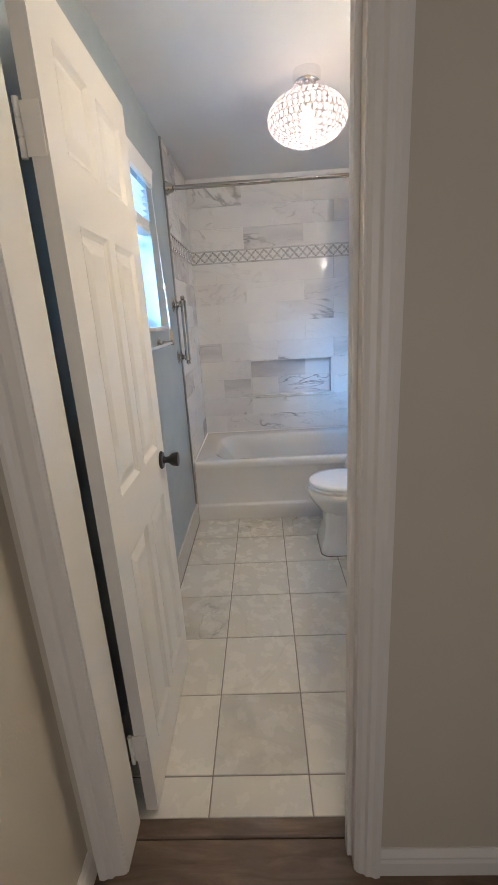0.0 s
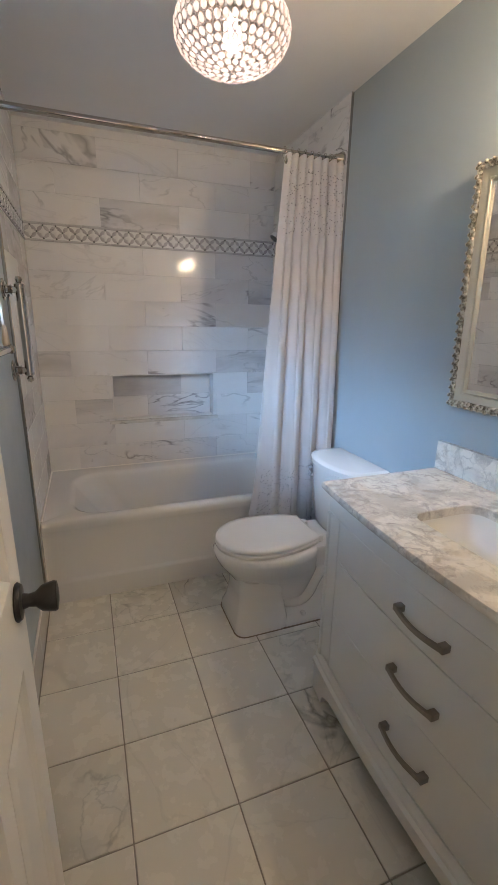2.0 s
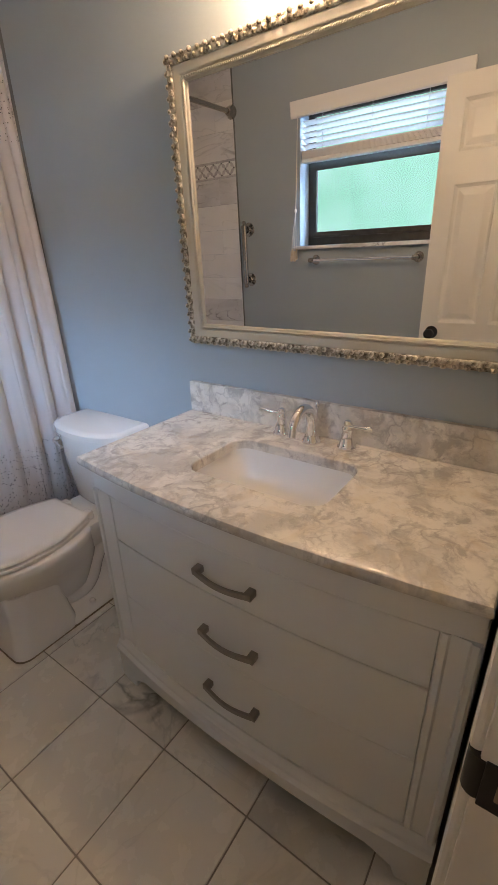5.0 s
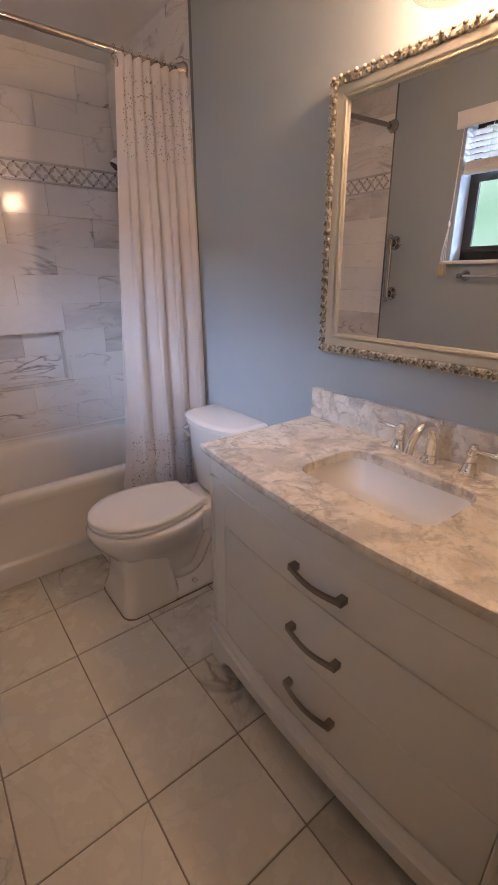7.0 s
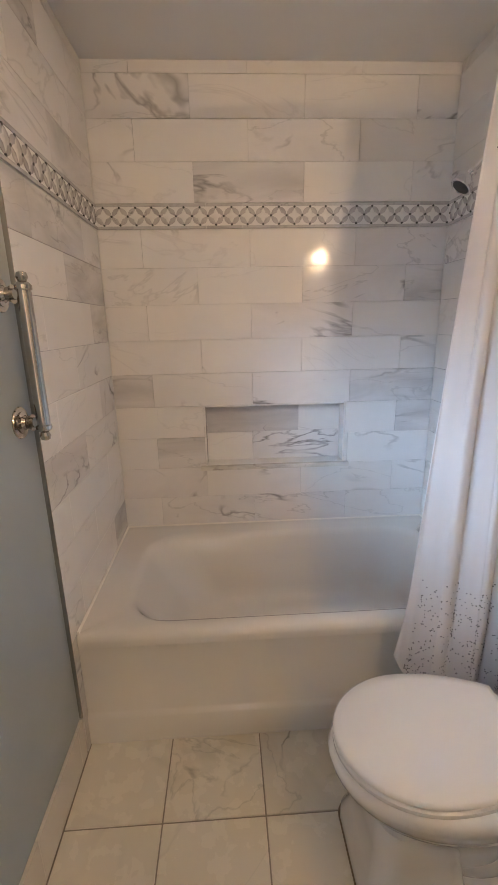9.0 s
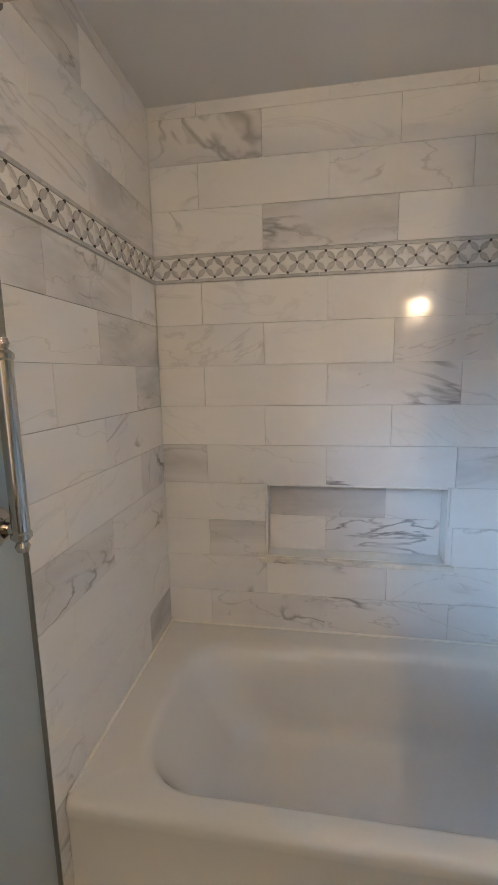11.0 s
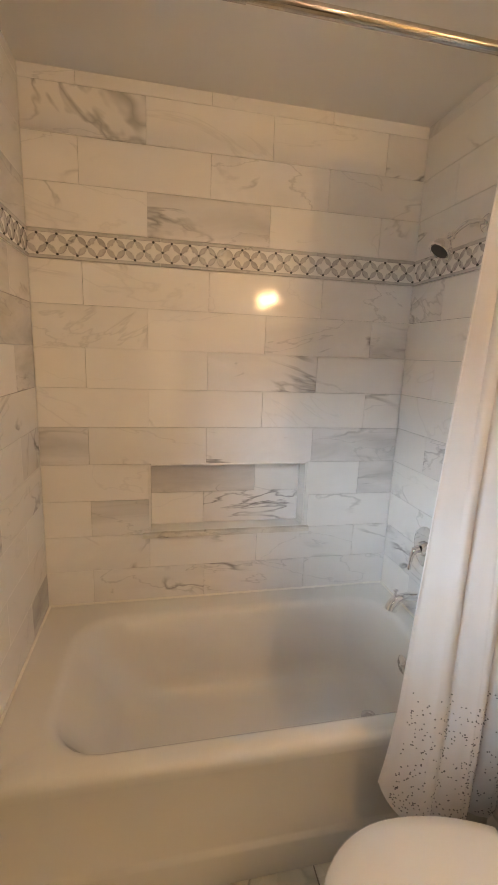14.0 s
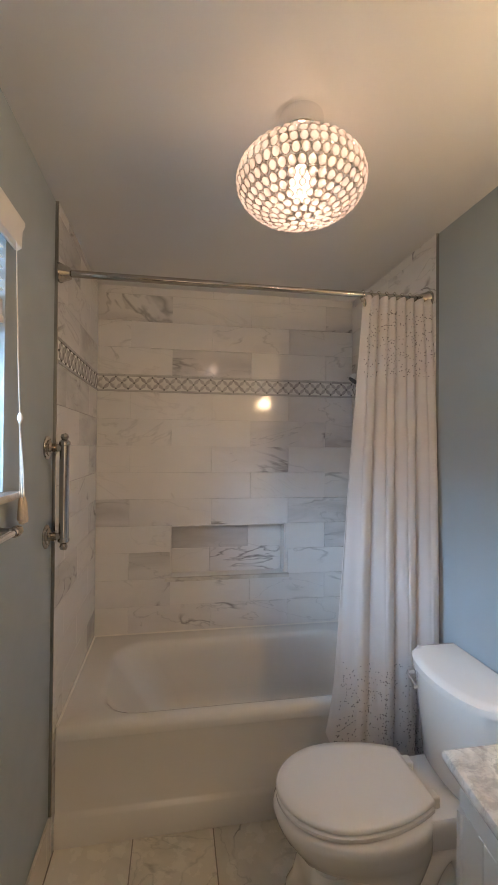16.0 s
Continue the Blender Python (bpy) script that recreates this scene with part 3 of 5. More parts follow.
for i, dy in enumerate((-0.010, 0.0, 0.010, 0.016)):
    yy = 2.398 + dy
    zt = 1.300 - 0.010 * (i % 2)
    part("pull_cord", tube([(0.024, 2.385, 2.04), (0.030, 2.388 + dy * 0.2, 1.75), (0.036, 2.393 + dy * 0.1, 1.56), (0.040, yy, 1.42), (0.041, yy + dy * 0.3, zt + 0.058)], 0.0012, 6), M_CORD, blind)
    part("tassel", lathe([(0.002, 0.063), (0.005, 0.058), (0.0065, 0.038), (0.009, 0.012), (0.0085, 0.004), (0.003, 0.0)], "z", 12, (0.043, yy + dy * 0.35, zt)), M_TASSEL, blind, "turned pale wood cord tassel")
part("cord_knot", lathe([(0.002, 1.588), (0.006, 1.580), (0.008, 1.572), (0.005, 1.563), (0.002, 1.556)], "z", 10, (0.036, 2.393, 0)), M_CORD, blind, "white knot tying the cords")

# ---- towel bar and grab bar ----


def rosette(axis, at, sgn, r=0.026):
    return lathe([(r, 0.0), (r + 0.002, sgn * 0.003), (r, sgn * 0.006), (r * 0.72, sgn * 0.008), (r * 0.72, sgn * 0.011), (r * 0.5, sgn * 0.013), (r * 0.38, sgn * 0.02), (r * 0.45, sgn * 0.028), (r * 0.55, sgn * 0.034)], axis, 24, at)


tb = thing("towel_bar", "polished chrome towel bar under the window", "towel bar")
for y in (1.652, 2.268):
    part("bracket", rosette("x", (0.0, y, 1.296), 1, 0.026), M_NICKEL, tb)
    part("post", tube([(0.028, y, 1.296), (0.050, y, 1.296), (0.068, y, 1.296)], [0.012, 0.008, 0.010], 14), M_NICKEL, tb)
    part("end_cap", lathe([(0.004, -0.018), (0.012, -0.015), (0.014, 0.0), (0.012, 0.015), (0.004, 0.018)], "y", 16, (0.072, y, 1.296)), M_NICKEL, tb)
part("bar", tube([(0.072, 1.652, 1.296), (0.072, 2.268, 1.296)], 0.008, 14), M_CHROME, tb)

gb = thing("grab_bar", "short vertical polished nickel grab bar by the tub", "grab bar")
for z in (1.492, 1.182):
    part("flange", rosette("x", (0.0, 2.763, z), 1, 0.040), M_NICKEL, gb)
    part("post", tube([(0.025, 2.763, z), (0.058, 2.763, z)], [0.013, 0.014], 14), M_NICKEL, gb)
part("grip", lathe([(0.004, 1.134), (0.011, 1.137), (0.014, 1.147), (0.010, 1.156), (0.015, 1.160), (0.0195, 1.165), (0.0195, 1.174), (0.0165, 1.177), (0.0165, 1.500), (0.0195, 1.503), (0.0195, 1.512), (0.015, 1.517), (0.010, 1.521), (0.014, 1.530), (0.011, 1.540), (0.004, 1.543)], "z", 20, (0.060, 2.763, 0)), M_NICKEL, gb)

# ---- bathtub ----
tub = thing("bathtub", "white enamel alcove bathtub with a plain apron", "bathtub")
TZ = 0.445
bm = bmesh.new()
ox0, ox1, oy0, oy1 = TILE_L + 0.001, TILE_R - 0.001, Y_TUB, Y_BACK - 0.001
loops = [rrect(ox0, ox1, oy0 + 0.004, oy1, 0.006, TZ - 0.05), rrect(ox0, ox1, oy0, oy1, 0.010, TZ - 0.025), rrect(ox0, ox1, oy0 + 0.003, oy1, 0.012, TZ - 0.008), rrect(ox0, ox1, oy0 + 0.014, oy1, 0.012, TZ)]
ix0, ix1, iy0, iy1 = 0.150, 1.425, 2.935, 3.545
loops += [rrect(ix0 - 0.02, ix1 + 0.02, iy0 - 0.014, iy1 + 0.02, 0.17, TZ), rrect(ix0, ix1, iy0, iy1, 0.16, TZ - 0.006), rrect(ix0 + 0.012, ix1 - 0.01, iy0 + 0.012, iy1 - 0.012, 0.16, TZ - 0.025)]
for t in (0.25, 0.5, 0.75, 0.9):
    loops.append(rrect(ix0 + 0.02 + 0.20 * t, ix1 - 0.015 - 0.06 * t, iy0 + 0.015 + 0.05 * t, iy1 - 0.015 - 0.05 * t, 0.16 - 0.03 * t, TZ - 0.03 - 0.30 * t))
loops += [rrect(ix0 + 0.25, ix1 - 0.10, iy0 + 0.085, iy1 - 0.085, 0.11, TZ - 0.325), rrect(ix0 + 0.32, ix1 - 0.15, iy0 + 0.13, iy1 - 0.13, 0.09, TZ - 0.335)]
rings(bm, loops, False, True)
part("basin", bm, M_ACRYL, tub, "", True, None, 60)
part("apron", extrude_profile([(Y_TUB + 0.03, 0.001), (Y_TUB + 0.001, 0.001), (Y_TUB + 0.001, 0.105), (Y_TUB + 0.003, 0.113), (Y_TUB + 0.010, 0.122), (Y_TUB + 0.013, 0.13), (Y_TUB + 0.013, TZ - 0.06), (Y_TUB + 0.008, TZ - 0.048), (Y_TUB + 0.03, TZ - 0.046)], "x", ox0, ox1), M_ACRYL, tub, "", True, None, 60)
bm = bmesh.new()
for q in ([(ox0 + 0.002, oy0 + 0.02, TZ), (ox0 + 0.002, oy1 - 0.003, TZ)], [(ox0 + 0.002, oy1 - 0.002, TZ), (ox1 - 0.002, oy1 - 0.002, TZ)], [(ox1 - 0.002, oy1 - 0.003, TZ), (ox1 - 0.002, oy0 + 0.02, TZ)]):
    tube(q, 0.0055, 8, bm)
part("caulk", bm, M_TRIM, tub, "white caulk bead along the tile")
part("overflow_plate", lathe([(0.036, 0.0), (0.037, -0.004), (0.030, -0.010), (0.010, -0.012), (0.006, -0.016), (0.001, -0.016)], "x", 24, (1.395, 3.24, 0.33)), M_CHROME, tub, "round chrome overflow plate")
part("drain", lathe([(0.03, 0.0), (0.032, 0.004), (0.02, 0.006), (0.018, 0.004), (0.001, 0.003)], "z", 20, (1.27, 3.24, TZ - 0.335)), M_CHROME, tub)

# ---- shower fittings ----
sh = thing("wall_shower", "chrome shower head on a bent wall arm", "shower")
part("flange", lathe([(0.028, 0.0), (0.029, -0.003), (0.022, -0.010), (0.011, -0.013)], "x", 20, (TILE_R, 3.254, 1.945)), M_CHROME, sh)
part("arm", tube([(TILE_R, 3.254, 1.945), (1.47, 3.254, 1.948), (1.435, 3.254, 1.94), (1.405, 3.254, 1.918), (1.385, 3.254, 1.897)], 0.0085, 12), M_CHROME, sh)
hd = lathe([(0.009, 0.0), (0.014, -0.006), (0.014, -0.016), (0.010, -0.020), (0.018, -0.030), (0.030, -0.045), (0.037, -0.062), (0.038, -0.070), (0.033, -0.072), (0.030, -0.069), (0.001, -0.069)], "z", 24)
bmesh.ops.transform(hd, matrix=pose(1.387, 3.254, 1.90, 0, 38, 0), verts=hd.verts)
part("head", hd, M_CHROME, sh)
fc = lathe([(0.029, -0.0692), (0.029, -0.0705), (0.001, -0.071)], "z", 20)
bmesh.ops.transform(fc, matrix=pose(1.387, 3.254, 1.90, 0, 38, 0), verts=fc.verts)
part("spray_face", fc, M_RUBBER_HOLE, sh, "dark spray face")
sv = thing("shower_valve", "chrome lever shower valve trim on the tile", "shower valve")
part("escutcheon", lathe([(0.085, 0.0), (0.086, -0.003), (0.075, -0.008), (0.032, -0.012), (0.026, -0.03), (0.022, -0.036)], "x", 32, (TILE_R, 3.345, 0.765)), M_CHROME, sv)
part("lever", tube([(1.47, 3.345, 0.765), (1.452, 3.345, 0.76), (1.443, 3.345, 0.735), (1.440, 3.345, 0.705), (1.438, 3.345, 0.68)], [0.016, 0.014, 0.008, 0.0075, 0.009], 12), M_CHROME, sv)
sp = thing("tub_spout", "chrome tub spout with a diverter knob", "tub spout")
part("spout", tube([(TILE_R, 3.30, 0.575), (1.47, 3.30, 0.578), (1.41, 3.30, 0.585), (1.37, 3.30, 0.580), (1.352, 3.30, 0.555), (1.348, 3.30, 0.538)], [0.026, 0.019, 0.018, 0.020, 0.022, 0.023], 16), M_CHROME, sp)
part("diverter", lathe([(0.004, 0.598), (0.004, 0.612), (0.009, 0.615), (0.009, 0.622), (0.003, 0.625)], "z", 12, (1.362, 3.30, 0)), M_CHROME, sp)

# ---- curtain rod and curtain ----
rod = thing("shower_rod", "polished nickel shower curtain rod across the tub", "curtain rod")
RY, RZ = 2.845, 2.138
part("pole", tube([(TILE_L, RY, RZ), (0.62, RY, RZ)], 0.0135, 16), M_NICKEL, rod)
part("pole", tube([(0.60, RY, RZ), (0.602, RY, RZ), (TILE_R, RY, RZ)], [0.0105, 0.0115, 0.0115], 16), M_NICKEL, rod)
for x, s in ((TILE_L, 1), (TILE_R, -1)):
    part("end_flange", lathe([(0.036, 0.0), (0.037, s * 0.006), (0.030, s * 0.018), (0.026, s * 0.030), (0.022, s * 0.042), (0.016, s * 0.045)], "x", 24, (x, RY, RZ)), M_NICKEL, rod)

cur = thing("shower_curtain", "white cloth shower curtain with dark sequins, gathered to one side", "shower curtain")
FOLDS = 8


def drape(u, v):
    """The curtain: u across it from its free edge to the wall, v from the hem to the top."""
    k = 1 - v
    w = u + 0.018 * math.sin(2 * math.pi * u * 3 + 1.0)
    left = 1.193 - 0.150 * k - 0.022 * max(0.0, (k - 0.85) / 0.15) ** 2
    x = left + w * (1.500 - 0.012 * k * k - left)
    ph = 2 * math.pi * FOLDS * (w ** (0.92 + 0.25 * k)) + 0.35 * math.sin(5 * v)
    edge = min(1, 0.25 + 4 * u)
    sharp = 0.012 * (1 - 0.7 * min(1, 1.3 * k)) * edge
    broad = (0.006 + 0.010 * min(1, 1.6 * k)) * edge
    y = RY - 0.019 - 0.056 * k ** 1.5 - 0.035 * k * k * math.sin(math.pi * min(1, u * 1.3)) + sharp * math.sin(ph) + broad * math.sin(0.5 * ph + 0.6) + 0.0012 * math.sin(2.1 * ph + 7 * v) * k
    y -= 0.055 * u * math.sin(math.pi * min(1.0, 0.75 * k))
    x += (0.008 - 0.004 * k) * math.cos(ph)
    z = 0.390 + (2.130 - 0.390) * v - 0.125 * k ** 5 * math.sin(math.pi * min(0.62, 0.9 * u ** 0.7)) - 0.014 * v ** 8 * math.sin(0.5 * ph + 0.5) ** 2
    return Vector((x, y, z))


bm = bmesh.new()
NU, NV = 150, 60
gv = [[bm.verts.new(drape(i / NU, j / NV)) for i in range(NU + 1)] for j in range(NV + 1)]
for j in range(NV):
    for i in range(NU):
        bm.faces.new((gv[j][i], gv[j][i + 1], gv[j + 1][i + 1], gv[j + 1][i]))
bmesh.ops.solidify(bm, geom=bm.faces[:], thickness=0.0012)
part("cloth", bm, M_CLOTH, cur, "", True, None, 80)
part("hem", tube([drape(0.0, k / 30) for k in range(31)], 0.0022, 8), M_CLOTH, cur, "stitched white side hem")
rs = random.Random(4)
bm = bmesh.new()
count = 0
while count < 1500:
    u = rs.random()
    if rs.random() < 0.45:
        v = 0.968 - 0.165 * rs.random() ** 1.25
    else:
        v = 0.006 + 0.17 * rs.random() ** 1.6
    if u < 0.08:
        continue
    p = drape(u, v)
    du, dv = drape(min(1, u + 0.002), v) - p, drape(u, v + 0.002) - p
    nrm = du.cross(dv).normalized()
    if nrm.y > 0:
        nrm = -nrm
    a = nrm.orthogonal().normalized()
    b = nrm.cross(a)
    r = 0.0016 + 0.0008 * rs.random()
    ring = [bm.verts.new(p + nrm * 0.0022 + a * (r * math.cos(t)) + b * (r * math.sin(t))) for t in (0, 1.05, 2.09, 3.14, 4.19, 5.24)]
    top = bm.verts.new(p + nrm * 0.0032)
    for i in range(6):
        bm.faces.new((ring[i], ring[(i + 1) % 6], top))
    count += 1
sq = part("sequin_scatter", bm, M_SEQUIN, cur, "small dark silver sequins")
tagged(sq, kind="stuff")
for k in range(FOLDS + 1):
    x = 1.205 + 0.280 * k / FOLDS
    hook = thing("curtain_ring", "nickel curtain ring with a teardrop end on the rod", "curtain ring", "", "rings of the shower curtain")
    part("ring", tube([(x, RY + 0.019 * math.cos(t), RZ - 0.004 + 0.023 * math.sin(t)) for t in [2 * math.pi * q / 20 for q in range(21)]], 0.0018, 6), M_NICKEL, hook)
    if k:
        continue
    bm = lathe([(0.001, -0.02), (0.004, -0.024), (0.008, -0.038), (0.009, -0.046), (0.006, -0.054), (0.001, -0.057)], "z", 12, (x, RY - 0.021, RZ))
    bmesh.ops.scale(bm, vec=(1, 0.45, 1), space=Matrix.Translation((-x, -(RY - 0.021), 0)), verts=bm.verts)
    part("teardrop", bm, M_NICKEL, hook)

# ---- toilet ----
toi = thing("toilet", "white two-piece porcelain toilet with its lid down", "toilet")
TY = 2.478


def egg(x0, x1, hw, z, n=40, sq=2.0, front=1.12):
    """An outline that is blunter at the back (high x)."""
    cx, a = (x0 + x1) / 2, (x1 - x0) / 2
    out = []
    for i in range(n):
        t = 2 * math.pi * i / n
        c, s = math.cos(t), math.sin(t)
        px = math.copysign(abs(c) ** (2 / sq), c)
        py = math.copysign(abs(s) ** (2 / sq), s)
        wid = hw * (1 + 0.10 * px) if front else hw
        out.append((cx + a * px, TY + wid * py, z))
    return out


bm = bmesh.new()
rings(bm, [egg(0.872, 1.22, 0.105, 0.12, sq=2.6), egg(0.862, 1.25, 0.118, 0.185, sq=2.5), egg(0.850, 1.27, 0.128, 0.225, sq=2.3), egg(0.815, 1.275, 0.150, 0.268, sq=2.2), egg(0.780, 1.275, 0.172, 0.312, sq=2.1), egg(0.764, 1.27, 0.183, 0.345, sq=2.1), egg(0.755, 1.27, 0.191, 0.380, sq=2.1), egg(0.766, 1.26, 0.180, 0.393, sq=2.1)])
part("bowl", bm, M_PORC, toi, "", True, None, 70)
bm = bmesh.new()
rings(bm, [rrect(0.822, 1.085, TY - 0.150, TY + 0.150, 0.05, 0.001), rrect(0.824, 1.085, TY - 0.150, TY + 0.150, 0.05, 0.035), rrect(0.842, 1.078, TY - 0.132, TY + 0.132, 0.05, 0.085), rrect(0.852, 1.072, TY - 0.124, TY + 0.124, 0.055, 0.16), rrect(0.852, 1.075, TY - 0.128, TY + 0.128, 0.06, 0.215), rrect(0.86, 1.06, TY - 0.12, TY + 0.12, 0.06, 0.25)])
part("pedestal", bm, M_PORC, toi, "", True, None, 60)
bm = bmesh.new()
rings(bm, [rrect(1.04, 1.44, TY - 0.148, TY + 0.148, 0.03, 0.001), rrect(1.04, 1.44, TY - 0.148, TY + 0.148, 0.03, 0.028), rrect(1.04, 1.43, TY - 0.115, TY + 0.115, 0.03, 0.048), rrect(1.04, 1.40, TY - 0.080, TY + 0.080, 0.03, 0.09), rrect(1.04, 1.38, TY - 0.075, TY + 0.075, 0.03, 0.30)])
part("foot", bm, M_PORC, toi, "", True, None, 60)
for sy in (-1, 1):
    part("trapway", tube(softened([(1.04, TY + sy * 0.058, 0.13), (1.12, TY + sy * 0.060, 0.07), (1.20, TY + sy * 0.062, 0.10), (1.24, TY + sy * 0.062, 0.20), (1.30, TY + sy * 0.060, 0.26), (1.36, TY + sy * 0.058, 0.20), (1.37, TY + sy * 0.056, 0.10), (1.37, TY + sy * 0.054, 0.03)]), 0.043, 18), M_PORC, toi, "bulging cast trapway", True, None, 60)
bm = bmesh.new()
rings(bm, [rrect(1.16, 1.498, TY - 0.105, TY + 0.105, 0.05, 0.27), rrect(1.15, 1.50, TY - 0.125, TY + 0.125, 0.05, 0.33), rrect(1.15, 1.502, TY - 0.135, TY + 0.135, 0.05, 0.375), rrect(1.155, 1.50, TY - 0.13, TY + 0.13, 0.05, 0.388)])
part("deck", bm, M_PORC, toi, "", True, None, 60)
bm = bmesh.new()


def seat_loop(x0, x1, hw, z, cut, n=40):
    """A lid outline: round in front, tapering to a straight back edge at cut."""
    xm = x0 + (cut - x0) * 0.47
    half = [(xm - (xm - x0) * math.cos(math.pi / 2 * i / 14), hw * math.sin(math.pi / 2 * i / 14)) for i in range(15)]
    half += [(xm + (cut - xm) * i / 9, hw * (1 - 0.34 * (i / 9) ** 2.1)) for i in range(1, 10)]
    return [(x, TY + w, z) for x, w in half] + [(x, TY - w, z) for x, w in reversed(half[1:])]


rings(bm, [seat_loop(0.792, 1.29, 0.156, 0.3935, 1.214), seat_loop(0.769, 1.29, 0.176, 0.3975, 1.227), seat_loop(0.766, 1.29, 0.178, 0.403, 1.228), seat_loop(0.766, 1.29, 0.178, 0.411, 1.228), seat_loop(0.773, 1.288, 0.172, 0.4155, 1.224)])
part("seat", bm, M_SEAT, toi, "", True, None, 50)
bm = bmesh.new()
rings(bm, [seat_loop(0.802, 1.285, 0.148, 0.4160, 1.212), seat_loop(0.775, 1.29, 0.170, 0.4185, 1.222), seat_loop(0.766, 1.29, 0.178, 0.4235, 1.228), seat_loop(0.766, 1.29, 0.178, 0.432, 1.228), seat_loop(0.772, 1.288, 0.173, 0.438, 1.225), seat_loop(0.80, 1.27, 0.145, 0.442, 1.21), seat_loop(0.90, 1.20, 0.08, 0.4445, 1.18)])
part("lid", bm, M_SEAT, toi, "", True, None, 50)
for dy in (-0.075, 0.075):
    part("seat_hinge", box(1.225, 1.262, TY + dy - 0.02, TY + dy + 0.02, 0.388, 0.424, 0.007, 3), M_SEAT, toi)


def bowfront(xf, xb, y0, y1, bow, z, r=0.03, n=14):
    """A tank outline: flat back, front bowed towards the bowl."""
    ym, hy = (y0 + y1) / 2, (y1 - y0) / 2
    out = [(xb, y0, z), (xb, y1, z)]
    for i in range(n + 1):
        s = 1 - 2 * i / n
        e = abs(s) ** 6
        out.append((xf - bow * (1 - s * s) + r * e, ym + hy * s, z))
    return out


bm = bmesh.new()
rings(bm, [bowfront(1.365, 1.505, TY - 0.168, TY + 0.168, 0.03, 0.385), bowfront(1.352, 1.508, TY - 0.178, TY + 0.178, 0.035, 0.41), bowfront(1.338, 1.51, TY - 0.192, TY + 0.192, 0.040, 0.60), bowfront(1.335, 1.51, TY - 0.196, TY + 0.196, 0.042, 0.712)])
part("tank", bm, M_PORC, toi, "", True, None, 45)
bm = bmesh.new()
rings(bm, [bowfront(1.336, 1.512, TY - 0.200, TY + 0.200, 0.042, 0.713), bowfront(1.326, 1.514, TY - 0.209, TY + 0.209, 0.045, 0.719), bowfront(1.326, 1.514, TY - 0.209, TY + 0.209, 0.045, 0.741), bowfront(1.334, 1.512, TY - 0.203, TY + 0.203, 0.044, 0.749), bowfront(1.35, 1.505, TY - 0.188, TY + 0.188, 0.04, 0.752)])
part("tank_lid", bm, M_PORC, toi, "", True, None, 45)
fl = part("flush_lever", tube([(1.322, 2.640, 0.676), (1.306, 2.640, 0.676), (1.294, 2.634, 0.675), (1.291, 2.607, 0.667), (1.290, 2.572, 0.656)], [0.011, 0.009, 0.006, 0.005, 0.0075], 12), M_CHROME, toi, "chrome flush lever")
part("lever_plate", lathe([(0.016, 0.0), (0.016, -0.006), (0.009, -0.008)], "x", 16, (1.328, 2.640, 0.676)), M_CHROME, fl)
for dy in (-0.127, 0.127):
    part("bolt_cap", lathe([(0.014, 0.03), (0.014, 0.04), (0.010, 0.05), (0.003, 0.053)], "z", 14, (1.16, TY + dy * 0.98, 0.0)), M_PORC, toi)
# solid black oval laid on the deck side, painting in an opening's shade
hole = bmesh.new()
bmesh.ops.create_uvsphere(hole, u_segments=16, v_segments=8, radius=1.0, matrix=Matrix.Translation((1.315, TY - 0.128, 0.333)) @ Matrix.Rotation(radians(-18), 4, "Y") @ Matrix.Diagonal((0.024, 0.006, 0.0105, 1)))
part("casting_hole", hole, M_RUBBER_HOLE, toi, "solid black oval painting the shade of an opening under the tank deck")
bm = bmesh.new()
rings(bm, [rrect(0.818, 1.442, TY - 0.154, TY + 0.154, 0.05, 0.0006), rrect(0.819, 1.441, TY - 0.153, TY + 0.153, 0.05, 0.004)])
part("base_caulk", bm, M_CAULK, toi, "thin brown caulk line round the foot")
part("water_valve", tube([(1.515, TY - 0.17, 0.20), (1.46, TY - 0.17, 0.20), (1.445, TY - 0.17, 0.23), (1.44, TY - 0.14, 0.39)], 0.008, 10), M_BLACK, toi, "dark braided water hose")

# ---- vanity ----
VY0, VY1, VZ = 0.953, 1.981, 0.83
VC = (VY0 + VY1) / 2
van = thing("vanity_cabinet", "pale grey bow-front vanity cabinet with three drawers", "vanity")


def bow(y, off=0.0):
    """The cabinet's bowed front."""
    s = (y - VC) / 0.514
    return 1.036 - 0.038 * (1 - s * s) - off


def bowed(y0, y1, z0, z1, off, thick, bevel=0.003, n=18, low=None):
    """A panel that follows the bow; low(y) shapes its lower edge."""
    bm = bmesh.new()
    loops = []
    for i in range(n + 1):
        y = y0 + (y1 - y0) * i / n
        f = bow(y, off)
        zb = low(y) if low else z0
        loops.append([(f + thick, y, zb), (f + bevel, y, zb), (f, y, zb + bevel), (f, y, z1 - bevel), (f + bevel, y, z1), (f + thick, y, z1)])
    return rings(bm, loops)


